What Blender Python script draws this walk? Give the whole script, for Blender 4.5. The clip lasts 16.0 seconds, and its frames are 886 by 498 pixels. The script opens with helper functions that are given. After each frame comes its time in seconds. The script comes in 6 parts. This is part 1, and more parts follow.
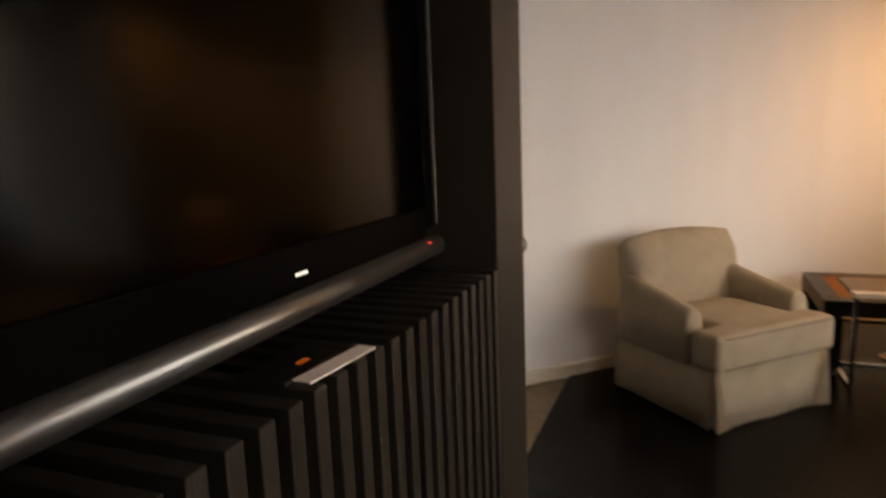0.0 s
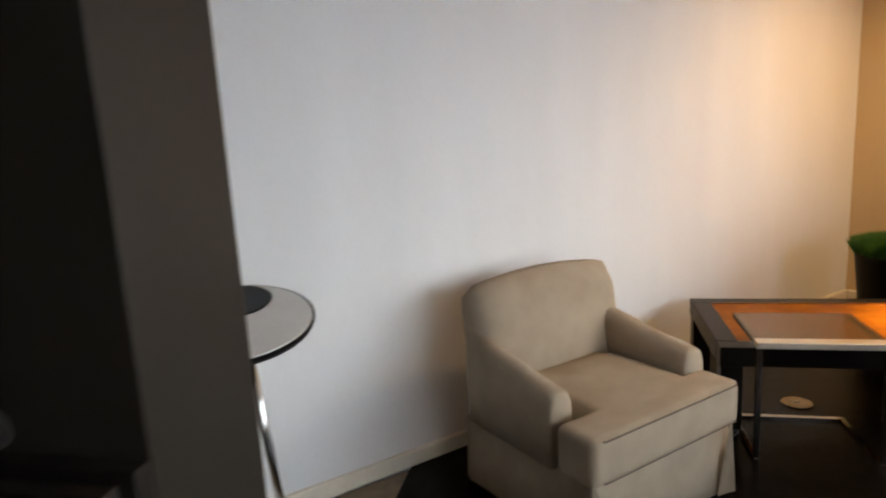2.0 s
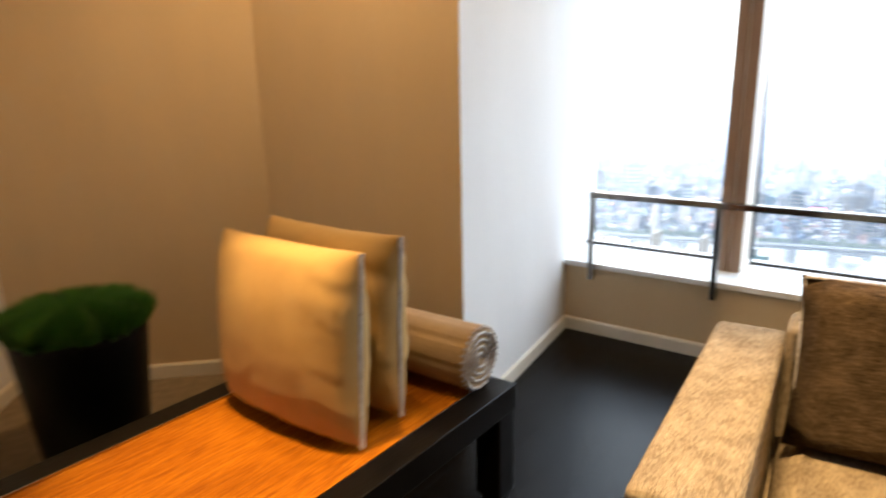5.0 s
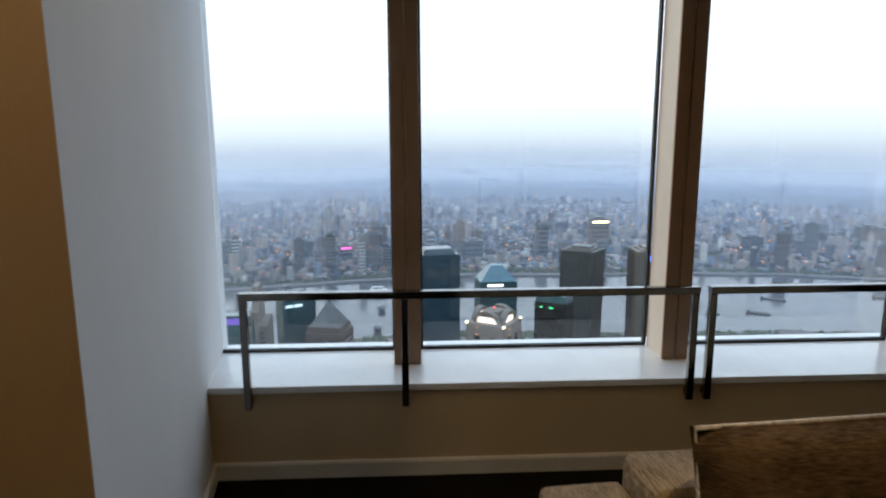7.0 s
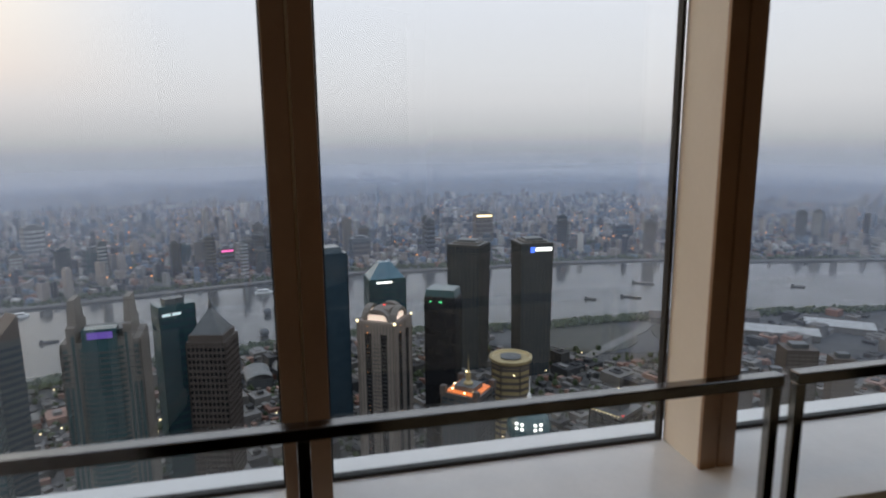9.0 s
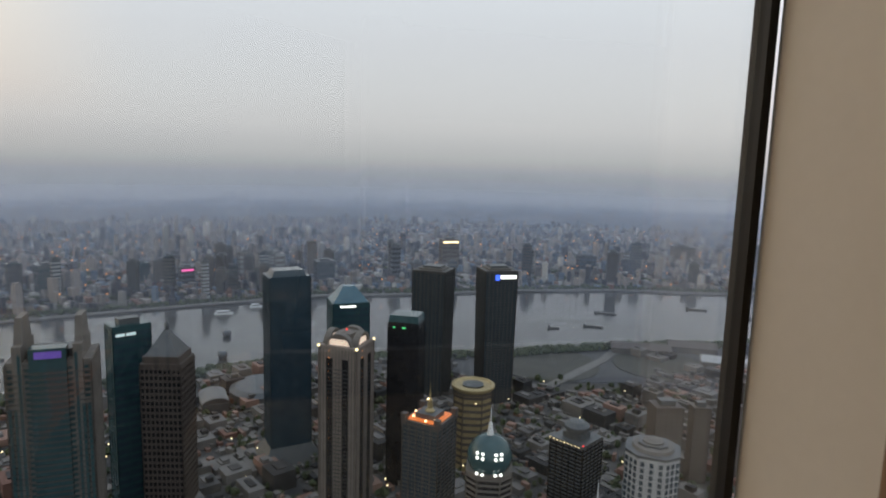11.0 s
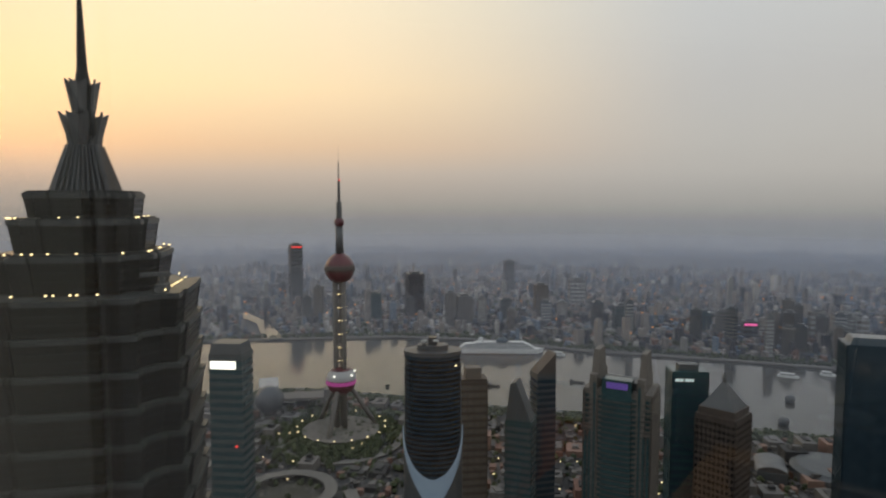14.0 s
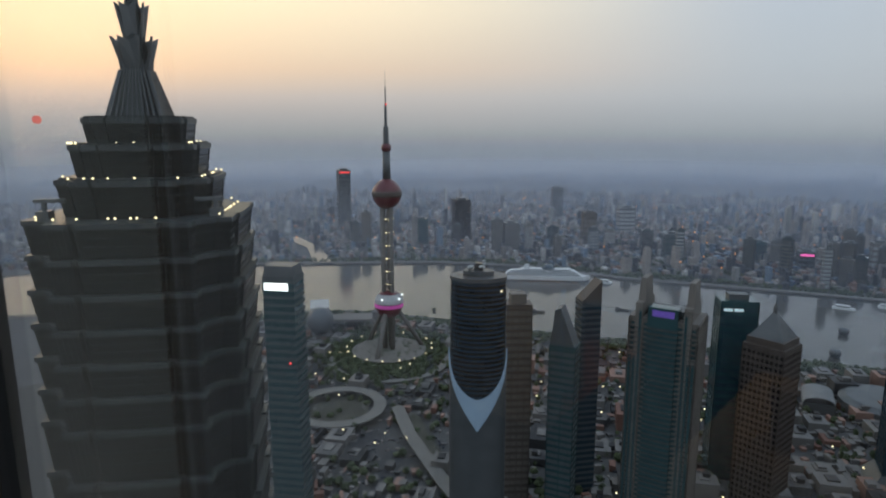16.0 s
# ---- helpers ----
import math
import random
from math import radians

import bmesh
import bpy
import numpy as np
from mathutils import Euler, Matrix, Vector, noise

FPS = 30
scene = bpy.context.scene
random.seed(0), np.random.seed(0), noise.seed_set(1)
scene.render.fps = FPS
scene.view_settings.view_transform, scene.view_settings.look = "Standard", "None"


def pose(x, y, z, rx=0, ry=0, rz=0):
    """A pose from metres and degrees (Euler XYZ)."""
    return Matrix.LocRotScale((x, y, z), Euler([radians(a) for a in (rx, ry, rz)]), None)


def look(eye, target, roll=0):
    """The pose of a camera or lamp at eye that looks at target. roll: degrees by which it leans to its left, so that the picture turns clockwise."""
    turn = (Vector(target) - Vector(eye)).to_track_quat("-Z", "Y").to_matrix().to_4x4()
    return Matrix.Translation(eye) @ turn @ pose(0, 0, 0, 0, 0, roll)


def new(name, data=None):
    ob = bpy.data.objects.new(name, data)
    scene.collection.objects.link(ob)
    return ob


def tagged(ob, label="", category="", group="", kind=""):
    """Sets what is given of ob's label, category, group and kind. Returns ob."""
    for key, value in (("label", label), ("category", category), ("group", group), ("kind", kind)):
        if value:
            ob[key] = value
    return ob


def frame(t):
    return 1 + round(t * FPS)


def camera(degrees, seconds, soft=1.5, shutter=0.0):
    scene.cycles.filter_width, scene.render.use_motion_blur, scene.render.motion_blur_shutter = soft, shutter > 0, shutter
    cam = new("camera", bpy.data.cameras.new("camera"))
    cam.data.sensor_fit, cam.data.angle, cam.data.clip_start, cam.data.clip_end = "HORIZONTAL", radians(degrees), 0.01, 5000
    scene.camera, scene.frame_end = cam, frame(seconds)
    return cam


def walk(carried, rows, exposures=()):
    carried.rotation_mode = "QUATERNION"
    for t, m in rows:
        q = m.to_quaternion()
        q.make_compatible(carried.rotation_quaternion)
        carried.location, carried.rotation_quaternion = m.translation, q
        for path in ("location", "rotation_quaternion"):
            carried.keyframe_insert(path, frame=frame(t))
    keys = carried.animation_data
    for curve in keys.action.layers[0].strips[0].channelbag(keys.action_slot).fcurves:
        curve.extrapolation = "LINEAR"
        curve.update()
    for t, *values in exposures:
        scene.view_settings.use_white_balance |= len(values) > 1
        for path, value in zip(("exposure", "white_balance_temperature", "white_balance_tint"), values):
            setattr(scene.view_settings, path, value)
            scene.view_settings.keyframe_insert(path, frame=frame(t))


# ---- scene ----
scene.cycles.transparent_max_bounces = 24
cam = camera(69.85, 16.0, soft=1.9, shutter=0.5)
PATH = [
    (0.0, pose(0.001, 0.000, 1.294, 80.79, 2.20, 21.50)),
    (0.5, pose(0.148, 0.098, 1.363, 82.32, 0.71, 29.93)),
    (1.0, pose(0.232, 0.245, 1.372, 83.28, 1.31, 27.35)),
    (1.5, pose(0.147, 0.623, 1.363, 81.87, 1.76, 18.33)),
    (2.0, pose(0.085, 1.037, 1.376, 79.44, 3.25, 11.96)),
    (2.5, pose(0.232, 1.349, 1.352, 79.05, 1.00, 5.46)),
    (2.7, pose(0.274, 1.465, 1.367, 78.09, 0.74, 1.96)),
    (3.0, pose(0.324, 1.717, 1.345, 77.15, 0.03, -4.75)),
    (3.5, pose(0.425, 2.078, 1.339, 75.42, 0.75, -15.25)),
    (4.0, pose(0.621, 2.407, 1.325, 74.44, 1.33, -24.12)),
    (4.4, pose(0.746, 2.569, 1.324, 73.22, -0.03, -34.80)),
    (5.0, pose(1.004, 2.853, 1.316, 75.63, 1.34, -53.25)),
    (5.2, pose(1.077, 2.918, 1.320, 75.72, 0.46, -58.83)),
    (7.5, pose(1.880, 3.576, 1.375, 80.97, 0.43, -95.60)),
    (8.0, pose(2.149, 3.536, 1.385, 82.04, -0.36, -95.83)),
    (8.4, pose(2.385, 3.523, 1.364, 80.96, -0.87, -98.06)),
    (9.0, pose(2.771, 3.547, 1.372, 79.49, 0.50, -103.15)),
    (9.3, pose(3.015, 3.507, 1.336, 79.83, 0.83, -104.56)),
    (9.6, pose(3.255, 3.437, 1.365, 79.71, 0.61, -106.24)),
    (10.8, pose(3.780, 3.060, 1.590, 81.60, -1.30, -106.20)),
    (11.8, pose(4.100, 2.842, 1.620, 83.22, -2.75, -102.63)),
    (12.0, pose(4.140, 2.835, 1.620, 83.61, -2.91, -100.38)),
    (12.5, pose(4.210, 2.820, 1.620, 84.16, -2.59, -87.26)),
    (13.0, pose(4.250, 2.800, 1.620, 84.93, -3.10, -71.57)),
    (13.5, pose(4.265, 2.790, 1.620, 85.43, -1.16, -62.75)),
    (14.0, pose(4.270, 2.780, 1.620, 85.77, 0.06, -57.83)),
    (14.5, pose(4.270, 2.780, 1.620, 83.64, -0.13, -55.88)),
    (15.0, pose(4.265, 2.775, 1.620, 81.96, -0.74, -55.30)),
    (15.5, pose(4.260, 2.770, 1.620, 80.53, 0.00, -54.48)),
    (16.0, pose(4.250, 2.770, 1.620, 79.12, 0.10, -53.60)),
]
walk(cam, PATH, [(0.0, 3.35, 8500, 18), (0.5, 4.1, 7100, 12), (1.0, 4.2, 6850, 14), (1.7, 3.88, 6350, 10), (2.5, 3.42, 6500, 10), (4.0, 3.14, 6350, 10), (5.2, 3.0, 6200, 10),
                 (7.3, 0.80, 5900, 8), (8.2, 0.42, 6350, 13), (9.7, 0.22, 6700, 15), (11.8, 0.05, 6800, 12), (12.5, 0.10, 6900, 14), (13.0, 0.05, 7300, 16), (14.0, -0.30, 7400, 14), (14.6, -0.48, 7400, 14), (15.3, -0.36, 6600, 12), (16.0, -0.18, 6150, 10)])

# ---------- world, sun, exposure ----------
world = bpy.data.worlds.new("dusk_sky")
scene.world = world
world.use_nodes = True
wn, wl = world.node_tree.nodes, world.node_tree.links
wn.clear()
w_out = wn.new("ShaderNodeOutputWorld")
sky = wn.new("ShaderNodeTexSky")
sky.sky_type, sky.sun_disc = "NISHITA", False
sky.sun_elevation, sky.sun_rotation = radians(2.0), radians(21.5)
sky.dust_density, sky.air_density = 6.0, 1.0
bg_sky = wn.new("ShaderNodeBackground")
bg_sky.inputs[1].default_value = 0.05
wl.new(sky.outputs[0], bg_sky.inputs[0])
# hazy evening air: pale above, grey-lavender at the horizon, yellow and orange towards the low sun
w_co = wn.new("ShaderNodeTexCoord")
w_sep = wn.new("ShaderNodeSeparateXYZ")
wl.new(w_co.outputs["Generated"], w_sep.inputs[0])


def ramp(nodes, stops, interpolation="LINEAR"):
    n = nodes.new("ShaderNodeValToRGB")
    n.color_ramp.interpolation = interpolation
    while len(n.color_ramp.elements) < len(stops):
        n.color_ramp.elements.new(0.5)
    for e, (p, c) in zip(n.color_ramp.elements, stops):
        e.position, e.color = p, (*c, 1)
    return n


w_low = wn.new("ShaderNodeMath")
w_low.operation = "ADD"
w_low.inputs[1].default_value = 0.08
wl.new(w_sep.outputs[2], w_low.inputs[0])
cool = ramp(wn, [(0.0, (0.32, 0.34, 0.38)), (0.05, (0.40, 0.415, 0.45)), (0.08, (0.545, 0.55, 0.57)), (0.125, (0.69, 0.69, 0.71)), (0.17, (0.73, 0.74, 0.775)), (0.25, (0.76, 0.78, 0.84)), (0.40, (0.88, 0.94, 1.03)), (0.68, (0.82, 0.92, 1.08)), (1.0, (0.70, 0.82, 1.02))])
warm = ramp(wn, [(0.0, (0.31, 0.32, 0.34)), (0.05, (0.39, 0.39, 0.40)), (0.08, (0.57, 0.53, 0.51)), (0.125, (0.83, 0.71, 0.64)), (0.165, (1.15, 0.84, 0.62)), (0.25, (1.55, 1.20, 0.80)), (0.41, (1.60, 1.42, 1.06)), (0.68, (0.95, 0.98, 1.04)), (1.0, (0.70, 0.82, 1.02))])
wl.new(w_low.outputs[0], cool.inputs[0])
wl.new(w_low.outputs[0], warm.inputs[0])
SUN_AZ = radians(-21.5)
w_dot = wn.new("ShaderNodeVectorMath")
w_dot.operation = "DOT_PRODUCT"
w_dot.inputs[1].default_value = (-math.sin(SUN_AZ), math.cos(SUN_AZ), 0.0)
wl.new(w_co.outputs["Generated"], w_dot.inputs[0])
w_fac = wn.new("ShaderNodeMapRange")
w_fac.interpolation_type = "SMOOTHSTEP"
w_fac.inputs[1].default_value, w_fac.inputs[2].default_value = 0.48, 1.0
wl.new(w_dot.outputs["Value"], w_fac.inputs[0])
w_mix = wn.new("ShaderNodeMix")
w_mix.data_type = "RGBA"
wl.new(w_fac.outputs[0], w_mix.inputs[0])
wl.new(cool.outputs[0], w_mix.inputs[6])
wl.new(warm.outputs[0], w_mix.inputs[7])
bg_haze = wn.new("ShaderNodeBackground")
bg_haze.inputs[1].default_value = 1.0
wl.new(w_mix.outputs[2], bg_haze.inputs[0])
w_add = wn.new("ShaderNodeAddShader")
wl.new(bg_sky.outputs[0], w_add.inputs[0])
wl.new(bg_haze.outputs[0], w_add.inputs[1])
wl.new(w_add.outputs[0], w_out.inputs[0])

sun_data = bpy.data.lights.new("sun", "SUN")
sun_data.energy, sun_data.angle, sun_data.color = 0.22, radians(12), (1.0, 0.62, 0.36)
new("sun", sun_data).matrix_world = look((-math.sin(SUN_AZ) * 100, math.cos(SUN_AZ) * 100, 5.0), (0, 0, 0))


def downlight(x, y, z, tx, ty, watts, cone, blend=0.8):
    d = bpy.data.lights.new("downlight", "SPOT")
    d.energy, d.spot_size, d.spot_blend, d.color, d.shadow_soft_size = watts, radians(cone), blend, (1.0, 0.63, 0.27), 0.05
    new("downlight", d).matrix_world = look((x, y, z), (tx, ty, 0.0))


downlight(1.74, 4.04, 2.76, 1.79, 4.11, 72, 27)
downlight(2.26, 4.48, 2.76, 2.27, 4.49, 12.5, 150)
downlight(2.04, 2.95, 2.76, 2.08, 3.02, 64, 48)
downlight(3.30, 3.55, 2.76, 3.31, 3.56, 4.5, 110)
downlight(3.30, 2.30, 2.76, 3.31, 2.31, 4.5, 110)

# ---------- materials ----------


def material(name, a, b=None, scale=8.0, rough=0.6, metal=0.0, bump=0.0, bump_scale=60.0, stretch=(1, 1, 1), coat=0.0, per_object=0.0, per_island=0.0, spec=0.5, fine=0.35):
    m = bpy.data.materials.new(name)
    m.use_nodes = True
    n, l = m.node_tree.nodes, m.node_tree.links
    p = n["Principled BSDF"]
    p.inputs["Roughness"].default_value, p.inputs["Metallic"].default_value = rough, metal
    p.inputs["Coat Weight"].default_value = coat
    p.inputs["Specular IOR Level"].default_value = spec
    b = b or tuple(c * 0.82 for c in a)
    co, mp = n.new("ShaderNodeTexCoord"), n.new("ShaderNodeMapping")
    mp.inputs["Scale"].default_value = stretch
    l.new(co.outputs["Object"], mp.inputs[0])
    t1, t2 = n.new("ShaderNodeTexNoise"), n.new("ShaderNodeTexNoise")
    t1.inputs["Scale"].default_value, t1.inputs["Detail"].default_value = scale, 4.0
    t2.inputs["Scale"].default_value, t2.inputs["Detail"].default_value = bump_scale, 3.0
    l.new(mp.outputs[0], t1.inputs["Vector"])
    l.new(mp.outputs[0], t2.inputs["Vector"])
    add = n.new("ShaderNodeMath")
    add.operation = "MULTIPLY_ADD"
    add.inputs[1].default_value = fine
    l.new(t2.outputs[0], add.inputs[0])
    l.new(t1.outputs[0], add.inputs[2])
    fac = add.outputs[0]
    if per_object or per_island:
        src = n.new("ShaderNodeObjectInfo").outputs["Random"] if per_object else n.new("ShaderNodeNewGeometry").outputs["Random Per Island"]
        k = n.new("ShaderNodeMath")
        k.operation = "MULTIPLY_ADD"
        k.inputs[1].default_value = per_object or per_island
        l.new(src, k.inputs[0])
        l.new(fac, k.inputs[2])
        off = n.new("ShaderNodeMath")
        off.operation = "SUBTRACT"
        off.inputs[1].default_value = 0.5 * (per_object or per_island)
        l.new(k.outputs[0], off.inputs[0])
        fac = off.outputs[0]
    r = ramp(n, [(0.42, a), (0.92, b)])
    l.new(fac, r.inputs[0])
    l.new(r.outputs[0], p.inputs["Base Color"])
    if bump:
        bp = n.new("ShaderNodeBump")
        bp.inputs["Strength"].default_value, bp.inputs["Distance"].default_value = bump, 0.004
        l.new(t2.outputs[0], bp.inputs["Height"])
        l.new(bp.outputs[0], p.inputs["Normal"])
    return m


def glowing(name, col, strength):
    m = bpy.data.materials.new(name)
    m.use_nodes = True
    p = m.node_tree.nodes["Principled BSDF"]
    p.inputs["Base Color"].default_value = (*col, 1)
    p.inputs["Emission Color"].default_value, p.inputs["Emission Strength"].default_value = (*col, 1), strength
    m.cycles.emission_sampling = "NONE"
    return m


def see_through(name, tint, gloss_rough=0.02, base_gloss=0.04, rise=0.45):
    """Thin clear glass: straight through, with a mirror film that grows at grazing angles."""
    m = bpy.data.materials.new(name)
    m.use_nodes = True
    n, l = m.node_tree.nodes, m.node_tree.links
    n.clear()
    o, mix, tr, gl, lw = n.new("ShaderNodeOutputMaterial"), n.new("ShaderNodeMixShader"), n.new("ShaderNodeBsdfTransparent"), n.new("ShaderNodeBsdfGlossy"), n.new("ShaderNodeLayerWeight")
    tr.inputs[0].default_value = (*tint, 1)
    gl.inputs["Roughness"].default_value = gloss_rough
    lw.inputs[0].default_value = 0.5
    pw, ma = n.new("ShaderNodeMath"), n.new("ShaderNodeMath")
    pw.operation, ma.operation = "POWER", "MULTIPLY_ADD"
    pw.inputs[1].default_value = 4.0
    ma.inputs[1].default_value, ma.inputs[2].default_value = rise, base_gloss
    l.new(lw.outputs["Facing"], pw.inputs[0])
    l.new(pw.outputs[0], ma.inputs[0])
    l.new(ma.outputs[0], mix.inputs[0])
    l.new(tr.outputs[0], mix.inputs[1])
    l.new(gl.outputs[0], mix.inputs[2])
    l.new(mix.outputs[0], o.inputs[0])
    return m


M_WHITE = material("white_wall_paper", (0.74, 0.73, 0.72), (0.68, 0.67, 0.66), 3.0, 0.75, bump=0.25, bump_scale=130, stretch=(1, 1, 0.25))
M_TAN = material("tan_wall_paper", (0.60, 0.45, 0.27), (0.53, 0.395, 0.235), 3.0, 0.75, bump=0.25, bump_scale=130, stretch=(1, 1, 0.25))
M_CEIL = material("ceiling_paint", (0.78, 0.77, 0.75), (0.72, 0.71, 0.69), 2.0, 0.85)
M_SKIRT = material("cream_skirting_paint", (0.72, 0.66, 0.55), (0.62, 0.56, 0.46), 6.0, 0.45)
M_SILL = material("white_stone_sill", (0.82, 0.82, 0.81), (0.74, 0.74, 0.73), 5.0, 0.18)
M_PLANK = material("black_stained_oak", (0.0013, 0.0011, 0.0010), (0.0032, 0.0026, 0.0023), 7.0, 0.22, bump=0.25, bump_scale=40, stretch=(0.6, 9, 1), per_object=0.2, spec=0.10)
M_CARPET = material("tan_carpet", (0.26, 0.20, 0.13), (0.18, 0.135, 0.085), 20.0, 0.95, bump=0.8, bump_scale=400)
M_BLACKWOOD = material("black_lacquered_wood", (0.0022, 0.0019, 0.0017), (0.0046, 0.0040, 0.0036), 6.0, 0.28, bump=0.15, bump_scale=30, stretch=(1, 8, 1), spec=0.12)
M_SLAT = material("dark_brown_slat_wood", (0.017, 0.0138, 0.0105), (0.008, 0.0063, 0.005), 10.0, 0.42, bump=0.3, bump_scale=60, stretch=(6, 6, 0.6), per_object=0.3)
M_PILASTER = material("grey_brown_lacquer", (0.024, 0.020, 0.015), (0.0195, 0.016, 0.0122), 3.0, 0.5, bump=0.1, bump_scale=90, spec=0.25)
M_PANEL = material("black_back_panel", (0.0018, 0.0016, 0.0013), (0.0028, 0.0025, 0.002), 3.0, 0.5, spec=0.02)
M_SCREEN = material("tv_glass", (0.0003, 0.0003, 0.0004), (0.0005, 0.0005, 0.0006), 2.0, 0.13, spec=0.09)
M_TVBLACK = material("tv_black_plastic", (0.0010, 0.0010, 0.0011), (0.0018, 0.0018, 0.0019), 30.0, 0.4, spec=0.02)
M_SILVER = material("brushed_gunmetal", (0.20, 0.195, 0.19), (0.13, 0.127, 0.124), 12.0, 0.30, 0.9, bump=0.1, bump_scale=200, stretch=(1, 0.05, 1))
M_CHROME = material("polished_steel", (0.55, 0.54, 0.53), (0.42, 0.41, 0.40), 10.0, 0.10, 1.0)
M_DARKSTEEL = material("dark_bronze_steel", (0.25, 0.235, 0.22), (0.18, 0.17, 0.16), 10.0, 0.13, 1.0)
M_LINEN = material("beige_linen", (0.41, 0.325, 0.23), (0.33, 0.26, 0.183), 9.0, 0.9, bump=0.9, bump_scale=420)
M_PIPING = material("brown_piping", (0.16, 0.125, 0.09), (0.12, 0.09, 0.065), 20.0, 0.85)
M_VELVET = material("mustard_velvet", (0.46, 0.29, 0.092), (0.37, 0.22, 0.066), 7.0, 0.8, bump=0.18, bump_scale=260)
M_THROW = material("tan_rolled_throw", (0.40, 0.28, 0.155), (0.30, 0.20, 0.105), 9.0, 0.9, bump=0.8, bump_scale=260)
M_TRIM = material("silver_gimp_trim", (0.62, 0.60, 0.58), (0.25, 0.24, 0.24), 120.0, 0.5)


def woven(name, a, b, size, rough, spec, skew=0.5, bump=0.6):
    """Basket weave: two crossed sets of strands with uneven tone."""
    m = bpy.data.materials.new(name)
    m.use_nodes = True
    n, l = m.node_tree.nodes, m.node_tree.links
    p = n["Principled BSDF"]
    p.inputs["Roughness"].default_value, p.inputs["Specular IOR Level"].default_value = rough, spec
    co = n.new("ShaderNodeTexCoord")
    strands = []
    for ang, stretch in ((skew, (1, 14, 1)), (skew - 1.2, (1, 9, 1))):
        mp, t = n.new("ShaderNodeMapping"), n.new("ShaderNodeTexNoise")
        mp.inputs["Rotation"].default_value, mp.inputs["Scale"].default_value = (0, 0, ang), stretch
        t.inputs["Scale"].default_value, t.inputs["Detail"].default_value = size, 3.0
        l.new(co.outputs["Object"], mp.inputs[0])
        l.new(mp.outputs[0], t.inputs["Vector"])
        strands.append(t)
    big = n.new("ShaderNodeTexNoise")
    big.inputs["Scale"].default_value, big.inputs["Detail"].default_value = size * 0.35, 3.0
    l.new(co.outputs["Object"], big.inputs["Vector"])
    s1, s2 = n.new("ShaderNodeMath"), n.new("ShaderNodeMath")
    s1.operation, s2.operation = "ADD", "MULTIPLY_ADD"
    l.new(strands[0].outputs[0], s1.inputs[0])
    l.new(strands[1].outputs[0], s1.inputs[1])
    s2.inputs[1].default_value = 0.7
    l.new(big.outputs[0], s2.inputs[0])
    l.new(s1.outputs[0], s2.inputs[2])
    half = n.new("ShaderNodeMath")
    half.operation = "MULTIPLY"
    half.inputs[1].default_value = 0.37
    l.new(s2.outputs[0], half.inputs[0])
    r = ramp(n, [(0.38, a), (0.62, b)])
    l.new(half.outputs[0], r.inputs[0])
    l.new(r.outputs[0], p.inputs["Base Color"])
    bp = n.new("ShaderNodeBump")
    bp.inputs["Strength"].default_value, bp.inputs["Distance"].default_value = bump, 0.004
    l.new(s1.outputs[0], bp.inputs["Height"])
    l.new(bp.outputs[0], p.inputs["Normal"])
    return m


M_AMBER = woven("amber_woven_leather", (0.17, 0.044, 0.0012), (0.35, 0.118, 0.0030), 16.0, 0.45, 0.06)
M_TWEED = woven("brown_tweed", (0.15, 0.113, 0.072), (0.48, 0.395, 0.275), 48.0, 0.95, 0.1, 1.2, 1.0)
M_TWEEDDARK = woven("dark_brown_woven_fabric", (0.022, 0.014, 0.008), (0.115, 0.080, 0.046), 48.0, 0.9, 0.1, 1.2, 1.0)
M_POT = material("black_ceramic_pot", (0.003, 0.0027, 0.0025), (0.0055, 0.005, 0.0045), 12.0, 0.5, spec=0.15)
M_GRASS = material("green_wheatgrass", (0.030, 0.105, 0.009), (0.070, 0.195, 0.018), 30.0, 0.6, per_island=0.7)
M_CARD = material("white_card", (0.78, 0.70, 0.66), (0.72, 0.64, 0.60), 10.0, 0.6)
M_FOLDER = material("black_folder", (0.006, 0.006, 0.006), (0.010, 0.010, 0.010), 10.0, 0.35)
M_MULL = material("brown_anodised_mullion", (0.33, 0.205, 0.125), (0.27, 0.165, 0.10), 4.0, 0.4, 0.1)
M_FINWHITE = material("cream_fin_panel", (0.76, 0.71, 0.62), (0.70, 0.65, 0.56), 4.0, 0.4)
M_GASKET = material("black_gasket", (0.010, 0.010, 0.010), (0.014, 0.014, 0.014), 9.0, 0.6)
M_PANE = see_through("window_glass", (0.93, 0.96, 0.96), 0.02, 0.08)
M_SMOKE = see_through("smoked_glass", (0.66, 0.60, 0.47), 0.12, 0.10, 0.4)
M_BRUSHED = material("brushed_pale_steel", (0.78, 0.74, 0.67), (0.66, 0.62, 0.56), 20.0, 0.38, 1.0, bump=0.1, bump_scale=200, stretch=(0.05, 1, 1))
M_PALETOP = material("pale_lacquer_top", (0.64, 0.62, 0.58), (0.54, 0.52, 0.48), 5.0, 0.22)
M_BRASS = material("brass_cover", (0.45, 0.36, 0.22), (0.34, 0.27, 0.16), 20.0, 0.35, 0.9)
M_PLASTER = material("white_base", (0.72, 0.71, 0.69), (0.64, 0.63, 0.61), 8.0, 0.4)

# ---------- mesh helpers ----------


